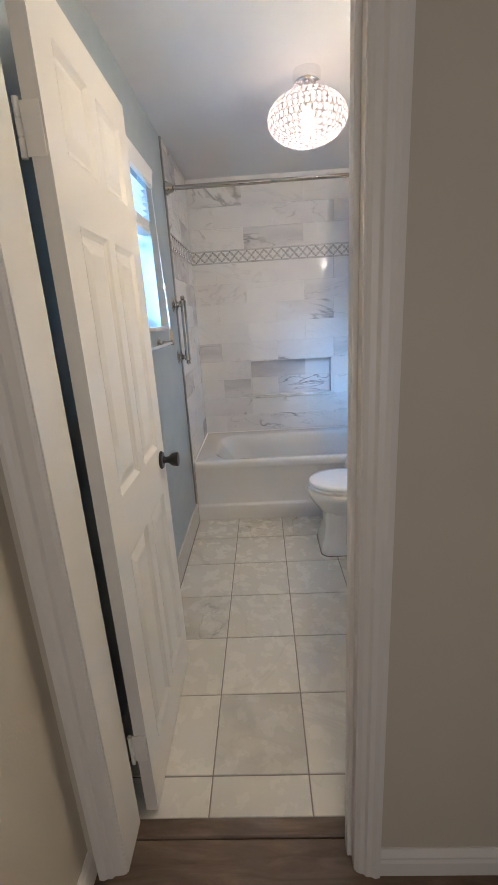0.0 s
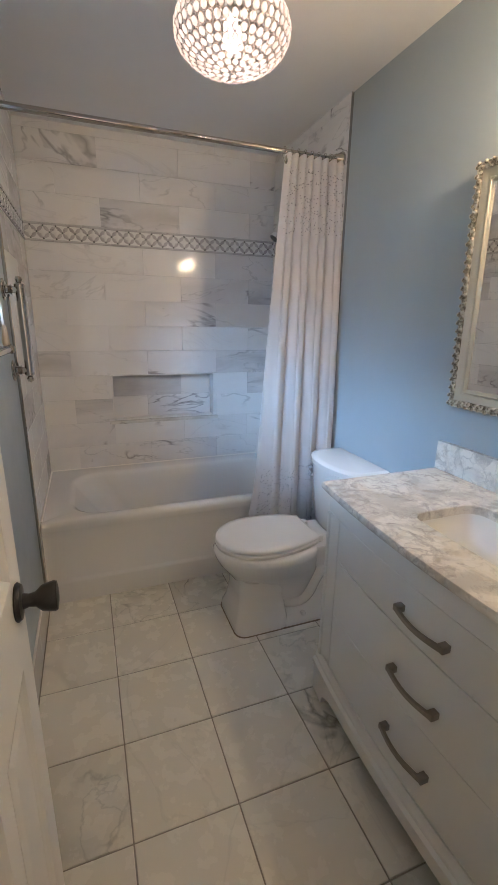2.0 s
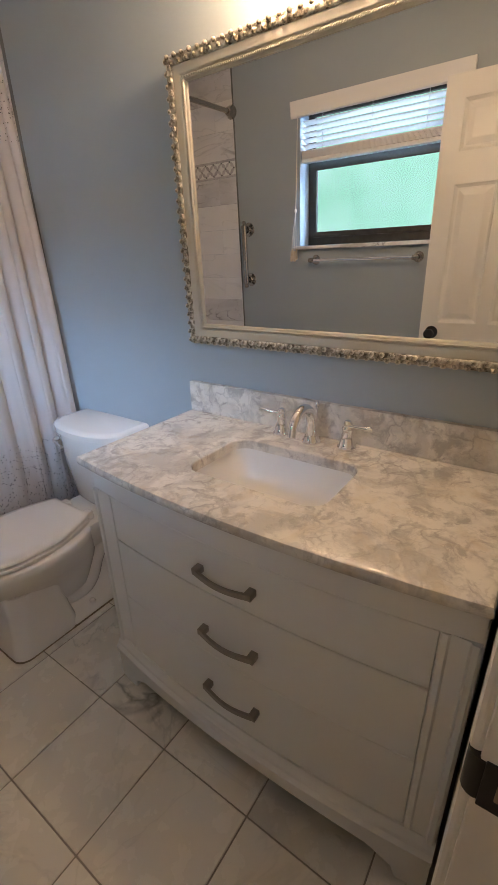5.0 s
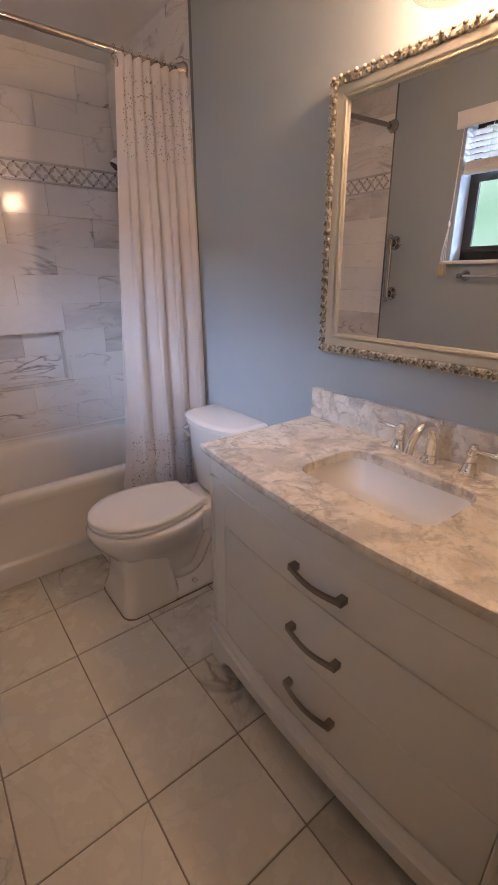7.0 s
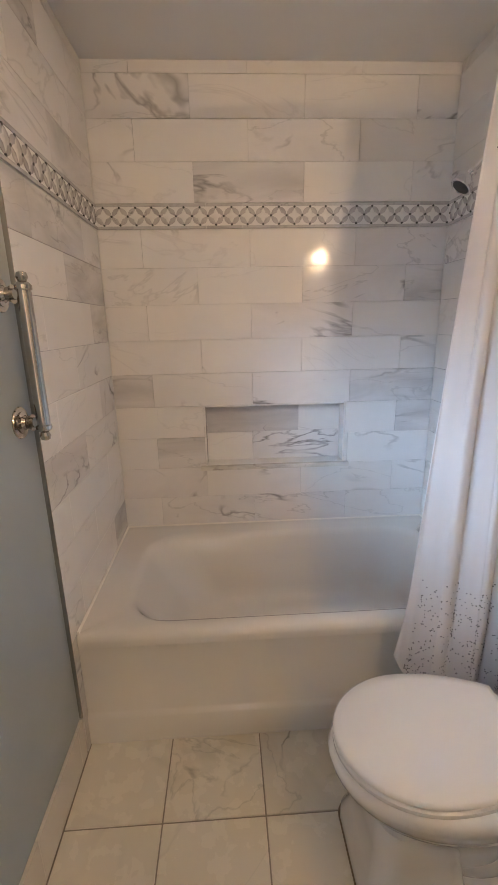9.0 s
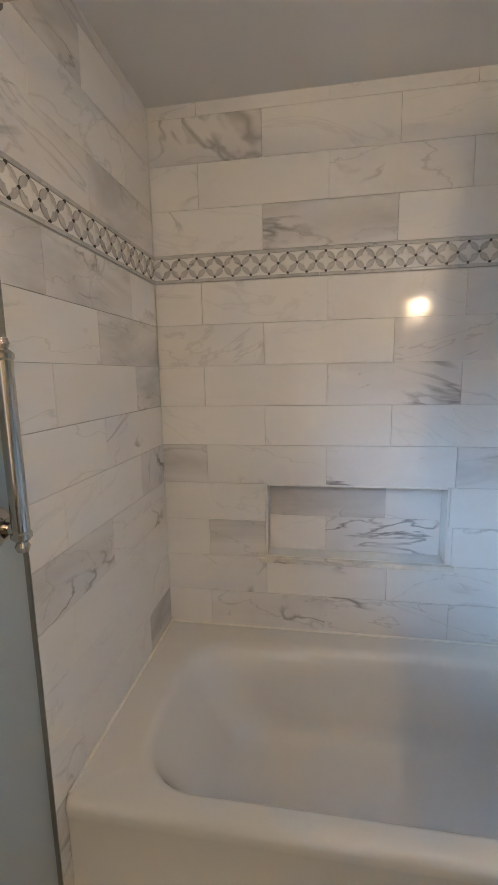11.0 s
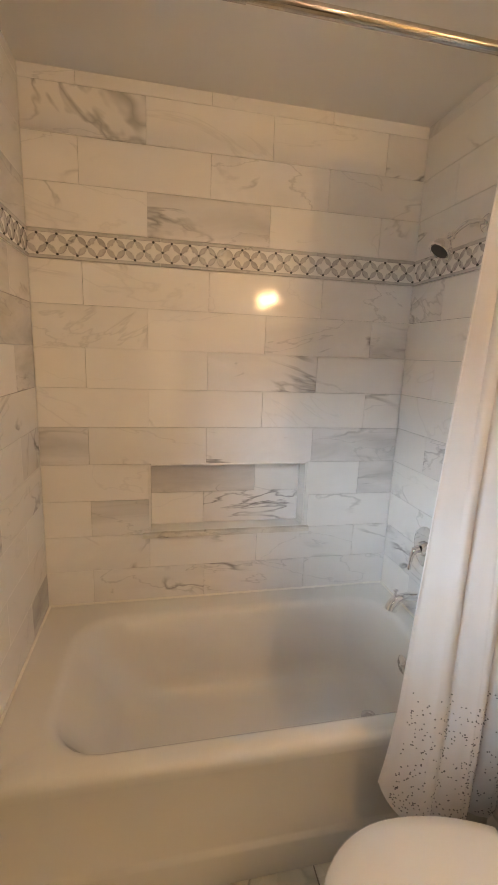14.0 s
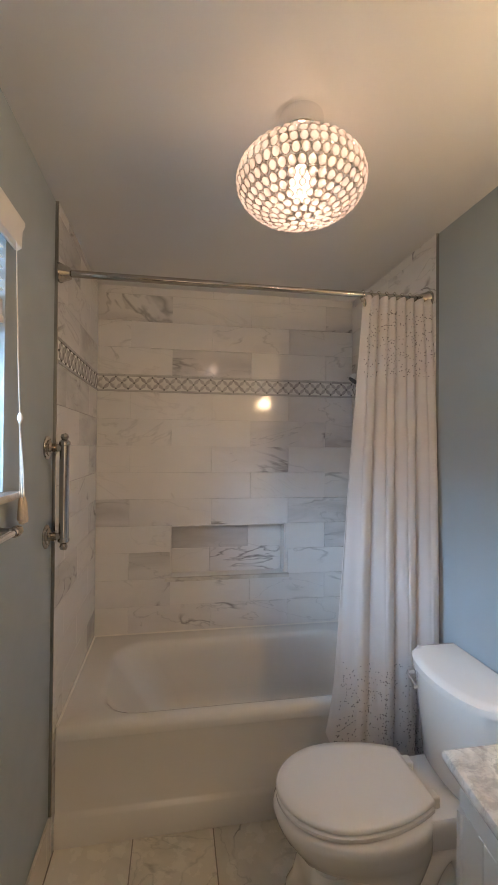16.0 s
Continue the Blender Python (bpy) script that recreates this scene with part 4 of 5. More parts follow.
# body kept near-black, so the shade in the drawer gaps is painted in
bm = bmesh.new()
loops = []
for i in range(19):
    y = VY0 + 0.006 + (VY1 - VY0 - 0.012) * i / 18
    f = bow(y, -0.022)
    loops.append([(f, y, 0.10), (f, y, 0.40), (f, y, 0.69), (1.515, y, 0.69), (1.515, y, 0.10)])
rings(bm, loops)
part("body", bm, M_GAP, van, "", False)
DY0, DY1 = 1.0195, 1.8985
for z0, z1, hz in ((0.6125, 0.7563, 0.681), (0.4008, 0.6085, 0.490), (0.178, 0.4000, 0.290)):
    d = part("drawer", bowed(DY0 + 0.0012, DY1 - 0.0010, z0, z1, 0.0, 0.02, 0.0015), M_VANITY, van)
    ya, yb2 = VC - 0.072, VC + 0.080
    mid = (ya + yb2) / 2
    bm = bmesh.new()
    for yy in (ya, yb2):
        f = bow(yy)
        add_box(bm, f - 0.024, f + 0.002, yy - 0.0095, yy + 0.0095, hz - 0.0095, hz + 0.0095, 0.0025)
    loops = []
    for i in range(13):
        s = i / 12
        y = ya + (yb2 - ya) * s
        f = bow(y) - 0.021 - 0.009 * math.sin(math.pi * s)
        dz = -0.004 * math.sin(math.pi * s)
        hh = 0.0075 - 0.0015 * math.sin(math.pi * s)
        loops.append([(f - 0.004, y, hz + dz - hh), (f + 0.004, y, hz + dz - hh), (f + 0.004, y, hz + dz + hh), (f - 0.004, y, hz + dz + hh)])
    rings(bm, loops)
    part("pull", bm, M_PULL, d, "dark pewter arched drawer pull", True, None, 30)
part("top_rail", bowed(VY0 + 0.004, VY1 - 0.004, 0.757, VZ, 0.001, 0.024, 0.002), M_VANITY, van)
for y0, y1 in ((VY0, DY0), (DY1, VY1)):
    bm = bmesh.new()
    ym = (y0 + y1) / 2
    f = bow(ym)
    loops = []
    prof = [(y0, f + 0.06), (y0, f - 0.002), (y0 + 0.004, f - 0.006), (y0 + 0.014, f - 0.006), (y0 + 0.018, f - 0.001), (y1 - 0.018, f - 0.001), (y1 - 0.014, f - 0.006), (y1 - 0.004, f - 0.006), (y1, f - 0.002), (y1, f + 0.06)]
    rings(bm, [[(x, y, z) for y, x in prof] for z in (0.17, 0.757)])
    part("pilaster", bm, M_VANITY, van, "", False)


def skirt_low(y):
    s = abs(y - VC) / 0.514
    if s > 0.86:
        return 0.0
    return 0.062 + 0.022 * (1 - (s / 0.86) ** 2) - 0.03 * max(0.0, (s - 0.74) / 0.12)


part("skirt", bowed(VY0 - 0.003, VY1 + 0.008, 0.0, 0.125, 0.020, 0.024, 0.003, 80, skirt_low), M_VANITY, van, "", False)
bm = bmesh.new()
loops = []
for i in range(25):
    y = VY0 - 0.004 + (VY1 - VY0 + 0.014) * i / 24
    f = bow(y)
    loops.append([(f + 0.02, y, 0.123), (f - 0.023, y, 0.123), (f - 0.027, y, 0.128), (f - 0.027, y, 0.140), (f - 0.017, y, 0.148), (f - 0.015, y, 0.158), (f - 0.007, y, 0.168), (f - 0.004, y, 0.177), (f + 0.02, y, 0.177)])
rings(bm, loops)
part("base_moulding", bm, M_VANITY, van, "", True, None, 25)
for y0, y1 in ((VY0, VY0 + 0.018), (VY1 - 0.018, VY1)):
    bm = bmesh.new()
    add_box(bm, 1.036, 1.517, y0, y1, 0.06, VZ - 0.001, 0.002)
    part("side_panel", bm, M_VANITY, van, "", False)
    part("rear_foot", box(1.44, 1.517, y0, y1, 0.0, 0.06, 0.002), M_VANITY, van, "", False)
    o0 = y0 - 0.004 if y0 < VC else y1 - 0.002
    part("side_moulding", box(1.036, 1.517, o0, o0 + 0.010, 0.10, 0.172, 0.004), M_VANITY, van)
    part("side_stile", box(1.037, 1.09, o0 + 0.001, o0 + 0.008, 0.172, 0.79, 0.002), M_VANITY, van)

# countertop with a cut-out for the sink
ct = thing("countertop", "grey-veined white marble vanity top with a rounded edge", "countertop")
SX0, SX1, SY0, SY1 = 1.118, 1.368, 1.298, 1.690
CY0, CY1 = 0.9495, 2.010


def top_loop(off, z, n=60):
    """The top's outline, bowed in front."""
    pts = []
    y0, y1 = CY0 + off, CY1 - off
    for i in range(n):
        y = y0 + (y1 - y0) * i / (n - 1)
        s = (y - VC) / 0.53
        pts.append((1.010 - 0.038 * (1 - s * s) + off, y, z))
    pts += [(1.5175, y1, z), (1.5175, y0, z)]
    return pts


bm = bmesh.new()
outer = [top_loop(0.010, 0.831), top_loop(0.003, 0.834), top_loop(0.0, 0.840), top_loop(0.0, 0.850), top_loop(0.003, 0.857), top_loop(0.009, 0.860)]
vs = [[bm.verts.new(p) for p in lp] for lp in outer]
n = len(vs[0])
for a, b in zip(vs, vs[1:]):
    for i in range(n):
        bm.faces.new((a[i], a[(i + 1) % n], b[(i + 1) % n], b[i]))
hole = [rrect(SX0 - 0.002, SX1 + 0.002, SY0 - 0.002, SY1 + 0.002, 0.05, 0.860), rrect(SX0, SX1, SY0, SY1, 0.05, 0.857), rrect(SX0, SX1, SY0, SY1, 0.05, 0.831)]
hv = [[bm.verts.new(p) for p in lp] for lp in hole]
m = len(hv[0])
for a, b in zip(hv, hv[1:]):
    for i in range(m):
        bm.faces.new((a[i], a[(i + 1) % m], b[(i + 1) % m], b[i]))


def loop_edges(lp):
    return [bm.edges.get((lp[i], lp[(i + 1) % len(lp)])) for i in range(len(lp))]


bmesh.ops.triangle_fill(bm, use_beauty=True, edges=loop_edges(vs[-1]) + loop_edges(hv[0]))
bmesh.ops.triangle_fill(bm, use_beauty=True, edges=loop_edges(vs[0]) + loop_edges(hv[-1]))
part("top_slab", bm, M_COUNTER, ct, "", True, None, 30)
bs = thing("backsplash", "low grey-veined marble backsplash on the vanity top", "backsplash")
part("splash_slab", box(1.497, 1.519, 0.951, 2.003, 0.8605, 0.967, 0.002), M_COUNTER, bs, "", False)

sink = thing("sink", "white undermount rectangular porcelain sink", "sink")
bm = bmesh.new()
rings(bm, [rrect(SX0 - 0.014, SX1 + 0.014, SY0 - 0.014, SY1 + 0.014, 0.06, 0.8300), rrect(SX0 - 0.006, SX1 + 0.006, SY0 - 0.006, SY1 + 0.006, 0.055, 0.8300), rrect(SX0 - 0.004, SX1 + 0.004, SY0 - 0.004, SY1 + 0.004, 0.055, 0.82), rrect(SX0 + 0.006, SX1 - 0.004, SY0 + 0.008, SY1 - 0.008, 0.055, 0.76), rrect(SX0 + 0.02, SX1 - 0.015, SY0 + 0.025, SY1 - 0.025, 0.055, 0.725), rrect(SX0 + 0.05, SX1 - 0.045, SY0 + 0.06, SY1 - 0.06, 0.04, 0.708), rrect(SX0 + 0.09, SX1 - 0.09, SY0 + 0.14, SY1 - 0.14, 0.02, 0.702)], False, True)
part("bowl", bm, M_PORC, sink, "", True, None, 60)
part("drain", lathe([(0.022, 0.704), (0.024, 0.707), (0.017, 0.709), (0.014, 0.707), (0.001, 0.709)], "z", 20, ((SX0 + SX1) / 2, VC, 0)), M_CHROME, sink, "chrome sink drain")

fau = thing("faucet", "polished chrome widespread faucet with an arched spout and two levers", "faucet")
FX, FY = 1.447, 1.487
part("spout", tube([(FX, FY, 0.861)] + [(FX - 0.058 + 0.058 * math.cos(a), FY, 0.915 + 0.062 * math.sin(a)) for a in [math.pi * k / 12 * 0.86 for k in range(13)]] + [(FX - 0.118, FY, 0.915)], [0.019] + [0.0165 - 0.0045 * k / 12 for k in range(13)] + [0.0125], 16), M_CHROME, fau)
part("spout_base", lathe([(0.028, 0.8605), (0.028, 0.866), (0.022, 0.872), (0.020, 0.885)], "z", 24, (FX, FY, 0)), M_CHROME, fau)
part("lift_rod", lathe([(0.0025, 0.861), (0.0025, 0.955), (0.006, 0.958), (0.007, 0.968), (0.003, 0.976), (0.001, 0.977)], "z", 12, (FX + 0.032, FY, 0)), M_CHROME, fau)
for yy, s in ((1.593, 1), (1.380, -1)):
    hnd = part("handle", lathe([(0.027, 0.8605), (0.027, 0.867), (0.022, 0.872), (0.018, 0.892), (0.0135, 0.912), (0.016, 0.917), (0.016, 0.924), (0.011, 0.930), (0.013, 0.936), (0.009, 0.944), (0.002, 0.947)], "z", 24, (FX + 0.008, yy, 0)), M_CHROME, fau)
    part("lever", tube([(FX + 0.008, yy, 0.928), (FX + 0.004, yy + s * 0.02, 0.930), (FX, yy + s * 0.042, 0.932), (FX - 0.003, yy + s * 0.068, 0.934), (FX - 0.004, yy + s * 0.074, 0.934)], [0.008, 0.0055, 0.0065, 0.0085, 0.004], 12), M_CHROME, hnd)

# ---- mirror ----
mir = thing("wall_mirror", "wide mirror in an ornate cream and antiqued silver frame", "mirror")
MY0, MY1, MZ0, MZ1 = 0.962, 1.978, 1.106, 1.874


def frame_sweep(profile):
    """A moulding swept round the mirror with mitred corners: (inset from the outer edge, proud of the wall)."""
    bm = bmesh.new()
    loops = []
    for ins, d in profile:
        x = W - 0.001 - d
        loops.append([(x, MY0 + ins, MZ0 + ins), (x, MY1 - ins, MZ0 + ins), (x, MY1 - ins, MZ1 - ins), (x, MY0 + ins, MZ1 - ins)])
    rings(bm, loops, False, False)
    return bm


part("outer_moulding", frame_sweep([(0.0, 0.0), (0.0, 0.020), (0.004, 0.028), (0.012, 0.033), (0.022, 0.031), (0.026, 0.026)]), M_ORN, mir, "antiqued silver outer moulding", True, None, 50)
part("inner_moulding", frame_sweep([(0.026, 0.026), (0.028, 0.027), (0.044, 0.024), (0.050, 0.019), (0.052, 0.021), (0.056, 0.021), (0.058, 0.017), (0.063, 0.015), (0.066, 0.011)]), M_CREAM, mir, "cream painted inner moulding", True, None, 30)
part("glass", box(W - 0.0125, W - 0.0085, MY0 + 0.062, MY1 - 0.062, MZ0 + 0.062, MZ1 - 0.062), M_MIRROR, mir, "", False)
part("backing", box(W - 0.008, W - 0.001, MY0 + 0.01, MY1 - 0.01, MZ0 + 0.01, MZ1 - 0.01), M_GAP, mir, "", False)
lb = bmesh.new()
rings(lb, [[(0.0, 0.0145 * (1 - t) * 0.0 + 0.0165 * (t - 0.5), 0.0) if w == 0 else (-0.0065 * w * math.cos(a), 0.0165 * (t - 0.5), 0.0068 * w * math.sin(a)) for a in [math.pi * 2 * q / 8 for q in range(8)]] for t, w in ((0.0, 0.15), (0.2, 0.8), (0.5, 1.0), (0.8, 0.55), (1.0, 0.1))])
leaf0 = part("leaf", lb, M_ORN, mir)
leaf0.location = (W - 0.033, MY0 + 0.014, MZ0 + 0.014)
rs = random.Random(7)
k = 0
for a, b, c, d in ((MY0, MZ0, MY1, MZ0), (MY1, MZ0, MY1, MZ1), (MY1, MZ1, MY0, MZ1), (MY0, MZ1, MY0, MZ0)):
    L = math.hypot(c - a, d - b)
    nn = int(L / 0.0135)
    ey, ez = (c - a) / L, (d - b) / L
    for i in range(1, nn):
        s = L * i / nn
        ins = 0.0070 if i % 2 else 0.0185
        y, z = a + ey * s - ez * ins, b + ez * s + ey * ins
        ang = math.atan2(ez, ey) + (0.55 if i % 2 else -0.55) + rs.uniform(-0.2, 0.2)
        f = rs.uniform(0.9, 1.15)
        clone(leaf0, "leaf", (W - 0.031 - rs.uniform(0, 0.003), y, z), mir, (ang, 0, 0), (f, f, f))
        k += 1
bm = bmesh.new()
for a, b, c, d in ((MY0, MZ0, MY1, MZ0), (MY1, MZ0, MY1, MZ1), (MY1, MZ1, MY0, MZ1), (MY0, MZ1, MY0, MZ0)):
    L = math.hypot(c - a, d - b)
    ey, ez = (c - a) / L, (d - b) / L
    nn = int((L - 0.13) / 0.006)
    for i in range(nn + 1):
        s = 0.054 + (L - 0.108) * i / nn
        y, z = a + ey * s - ez * 0.054, b + ez * s + ey * 0.054
        r = bmesh.ops.create_cube(bm, size=1)
        bmesh.ops.transform(bm, matrix=Matrix.Translation((W - 0.0225, y, z)) @ Matrix.Rotation(math.atan2(ez, ey) + 0.6, 4, "X") @ Matrix.Diagonal((0.003, 0.0022, 0.0052, 1)), verts=r["verts"])
rb = part("rope_edge", bm, M_CREAM, mir, "fine rope edge of the cream moulding", False)
tagged(rb, kind="stuff")
# the mirror hangs with its top leaning a little off the wall
pivot = Matrix.Translation((W - 0.001, 0, MZ0))
mir.matrix_world = pivot @ Matrix.Rotation(-0.0205, 4, "Y") @ pivot.inverted()

# ---- vanity light ----
vl = thing("vanity_light", "two-bulb chrome wall light with clear glass bell shades, lit", "wall light")
PLY, PLZ = 1.468, 2.055
part("back_plate", lathe([(0.078, 0.0), (0.079, -0.006), (0.072, -0.014), (0.058, -0.019), (0.03, -0.022), (0.001, -0.023)], "x", 32, (W - 0.001, PLY, PLZ)), M_CHROME, vl)
part("cross_bar", tube([(1.42, PLY - 0.135, 2.092), (1.42, PLY + 0.135, 2.092)], 0.0085, 12), M_CHROME, vl)
part("arm", tube([(W - 0.02, PLY, PLZ), (1.46, PLY, 2.067), (1.42, PLY, 2.092)], 0.010, 12), M_CHROME, vl)
for yy in (PLY + 0.124, PLY - 0.124):
    part("socket_cup", lathe([(0.012, 2.098), (0.022, 2.096), (0.027, 2.084), (0.028, 2.045), (0.031, 2.037), (0.026, 2.033)], "z", 20, (1.405, yy, 0)), M_CHROME, vl)
    for sx in (-1, 1):
        part("thumb_screw", tube([(1.405, yy + sx * 0.027, 2.042), (1.405, yy + sx * 0.036, 2.042), (1.405, yy + sx * 0.037, 2.042), (1.405, yy + sx * 0.042, 2.042)], [0.0015, 0.0015, 0.0035, 0.0035], 8), M_CHROME, vl)
    g = lathe([(0.030, 2.040), (0.042, 2.034), (0.054, 2.016), (0.062, 1.990), (0.068, 1.955), (0.0725, 1.908), (0.0745, 1.905), (0.0738, 1.904), (0.070, 1.908), (0.0655, 1.955), (0.0595, 1.990), (0.0515, 2.014), (0.041, 2.0315), (0.030, 2.0375)], "z", 36, (1.405, yy, 0))
    sh_ = part("shade", g, M_BELL, vl, "clear glass bell shade", True, None, 60)
    sh_.visible_shadow = False
    part("bulb", lathe([(0.012, 2.034), (0.014, 2.020), (0.024, 2.000), (0.029, 1.980), (0.027, 1.960), (0.016, 1.945), (0.002, 1.941)], "z", 20, (1.405, yy, 0)), M_SBULB, vl, "glowing warm bulb")

# ---- ceiling light ----
cl = thing("ceiling_light", "chrome flush ceiling light with a globe of crystal beads, lit", "ceiling light")
CX, CYY, CZ = 0.772, 2.29, 2.222
RA, RB = 0.172, 0.100
part("canopy", lathe([(0.060, H - 0.0005), (0.061, H - 0.004), (0.061, H - 0.046), (0.058, H - 0.052), (0.050, H - 0.054), (0.020, H - 0.056)], "z", 32, (CX, CYY, 0)), M_CHROME, cl)
part("stem", lathe([(0.010, H - 0.03), (0.010, CZ + 0.07)], "z", 12, (CX, CYY, 0)), M_CHROME, cl)
part("socket", lathe([(0.012, CZ + 0.095), (0.018, CZ + 0.09), (0.018, CZ + 0.045), (0.014, CZ + 0.04)], "z", 16, (CX, CYY, 0)), M_CHROME, cl)
part("bulb", lathe([(0.012, CZ + 0.046), (0.015, CZ + 0.032), (0.023, CZ + 0.010), (0.029, CZ - 0.012), (0.027, CZ - 0.032), (0.015, CZ - 0.045), (0.002, CZ - 0.049)], "z", 20, (CX, CYY, 0)), M_BULB, cl, "glowing bulb")
bb = bmesh.new()
bmesh.ops.create_icosphere(bb, subdivisions=2, radius=1.0)
bmesh.ops.scale(bb, vec=(0.0050, 0.0102, 0.0117), verts=bb.verts)
bead0 = None
wire = bmesh.new()
rest = bmesh.new()
beads = 0
ROWS_B = 15
arc = [(0.0, radians(-82))]
while arc[-1][1] < radians(68):
    th = arc[-1][1]
    arc.append((arc[-1][0] + radians(1) * math.hypot(RA * math.sin(th), RB * math.cos(th)), th + radians(1)))
for j in range(ROWS_B):
    th = next(a for d, a in arc if d >= arc[-1][0] * j / (ROWS_B - 1) - 1e-6)
    r, z = RA * math.cos(th), RB * math.sin(th)
    nb = max(5, int(2 * math.pi * r / 0.0238))
    for i in range(nb):
        a = 2 * math.pi * (i + 0.5 * (j % 2)) / nb
        nrm = Vector((math.cos(a) * math.cos(th) / RA, math.sin(a) * math.cos(th) / RA, math.sin(th) / RB)).normalized()
        p = Vector((CX + r * math.cos(a), CYY + r * math.sin(a), CZ + z))
        q = nrm.to_track_quat("X", "Z")
        # wire loop round each bead
        tv = []
        for s in range(8):
            t = 2 * math.pi * s / 8
            tv.append(p + q @ Vector((0.0, 0.0111 * math.cos(t), 0.0126 * math.sin(t))))
        tube(tv + [tv[0]], 0.0008, 4, wire)
        if beads < 300:
            if bead0 is None:
                bead0 = part("bead", bb, M_CRYSTAL, cl)
                o = bead0
                o.location, o.rotation_euler = p, q.to_euler()
            else:
                o = clone(bead0, "bead", p, cl, q.to_euler())
            o.visible_shadow = False
            beads += 1
        else:
            rr = bmesh.ops.create_icosphere(rest, subdivisions=1, radius=1.0)
            bmesh.ops.transform(rest, matrix=Matrix.Translation(p) @ q.to_matrix().to_4x4() @ Matrix.Diagonal((0.0050, 0.0102, 0.0117, 1)), verts=rr["verts"])
part("wire_cage", wire, M_WIRE, cl, "fine chrome wire cage round the beads")
if rest.verts:
    o = part("bead_mass", rest, M_CRYSTAL, cl, "crystal beads round the top of the globe")
    tagged(o, kind="stuff")

# ---- tiles, last ----
TRS = random.Random(11)
CACHE = {}


def tile(parent, size, at, material, name="tile", bevel=0.0008):
    """One tile, centred at a place, sharing its mesh with tiles of the same size."""
    key = (tuple(round(s, 4) for s in size), material.name)
    if key not in CACHE:
        sx, sy, sz = (s / 2 for s in size)
        bm = box(-sx, sx, -sy, sy, -sz, sz, bevel, 1)
        o = part(name, bm, material, parent, "", False)
        CACHE[key] = o.data
    else:
        o = new(name, CACHE[key])
        o.parent = parent
    o.location = at
    return o


P = 0.151
COURSES = [(1.803 - P * (k + 1), 1.803 - P * k, k % 2) for k in range(9)] + [(1.903 + P * k, min(1.903 + P * (k + 1), H), (k + 1) % 2) for k in range(4)]
G = 0.0010
TL = 0.4588
# back wall: the kind of stone in each course, plain, light, veined or grey
KINDS = {"p": M_TILE_CLEAN, "l": M_TILE, "v": M_TILE_VEIN, "g": M_TILE_GREY}
BACK_KINDS = ["pppv", "lpvg", "ppvl", "pppl", "glvg", "pplg", "lgpp", "vlll", "lvvl", "pgpv", "lpvl", "lppv", "llpl"]
for (z0, z1, odd), kinds in zip(COURSES, BACK_KINDS):
    x = (0.191 if not odd else 0.421) - TL
    edges = [TILE_L]
    while x < TILE_R:
        if x > TILE_L + 0.01:
            edges.append(x)
        x += TL
    edges.append(TILE_R)
    for a, b, kind in zip(edges, edges[1:], kinds):
        spans = [(a, b)]
        if z0 > NZ0 - 0.02 and z1 < NZ1 + 0.02:
            spans = [(a, min(b, NX0))] if a < NX0 else []
            if b > NX1:
                spans.append((max(a, NX1), b))
        for s0, s1 in spans:
            if s1 - s0 > 0.02:
                tile(WALL_B, (s1 - s0 - G, 0.009, z1 - z0 - G), ((s0 + s1) / 2, Y_BACK + 0.0045, (z0 + z1) / 2), KINDS[kind])
# niche lining
for z0, z1, joint, kinds in ((NZ0, 0.897, 0.65, "pv"), (0.897, NZ1, 0.88, "gl")):
    for s0, s1, kind in ((NX0 + 0.008, joint, kinds[0]), (joint, NX1 - 0.008, kinds[1])):
        tile(WALL_B, (s1 - s0 - G, 0.008, z1 - z0 - G), ((s0 + s1) / 2, Y_BACK + ND, (z0 + z1) / 2), KINDS[kind])
for x in (NX0 + 0.004, NX1 - 0.004):
    tile(WALL_B, (0.008, ND - 0.006, NZ1 - NZ0 - 0.004), (x, Y_BACK + ND / 2 - 0.001, (NZ0 + NZ1) / 2), M_TILE)
tile(WALL_B, (NX1 - NX0 - 0.018, ND - 0.006, 0.008), ((NX0 + NX1) / 2, Y_BACK + ND / 2 - 0.001, NZ1 - 0.004), M_TILE)
ledge = thing("niche_shelf", "veined marble ledge at the foot of the shower niche", "shelf")
part("ledge", box(NX0 - 0.026, NX1 + 0.022, Y_BACK - 0.016, Y_BACK + ND - 0.005, NZ0 - 0.022, NZ0 - 0.001, 0.003), M_SILL, ledge)

# side walls of the tub alcove
for wall, xs in ((WALL_L, TILE_L), (WALL_R, TILE_R)):
    side = 1 if xs < 0.5 else -1
    ye = Y_TILE if side > 0 else Y_TILE_R
    for z0, z1, odd in [(0.0, 1.803 - P * 9, 0)] + COURSES:
        y = (3.21 if odd else 3.44) - TL * 2
        edges = [ye]
        while y < Y_BACK - 0.002:
            if y > ye + 0.02:
                edges.append(y)
            y += TL
        edges.append(Y_BACK)
        if z0 == 0.0:
            edges = [ye, Y_TUB + 0.02]
        for a, b in zip(edges, edges[1:]):
            tile(wall, (0.0105, b - a - G, z1 - z0 - G), (xs - side * 0.00525, (a + b) / 2, (z0 + z1) / 2), KINDS[TRS.choice("pplllvvg")])
    tr = thing("tile_edge_trim", "thin polished metal strip along the tile edge", "trim", "structure")
    part("strip", box(min(xs, xs - side * 0.012) - 0.0005, max(xs, xs - side * 0.012) + 0.0005, ye - 0.0035, ye - 0.0005, 0.15 if side > 0 else 0.0, H - 0.001, 0.001), M_NICKEL, tr)

# mosaic border
MZ, MP, MH = 1.853, 0.0663, 0.033


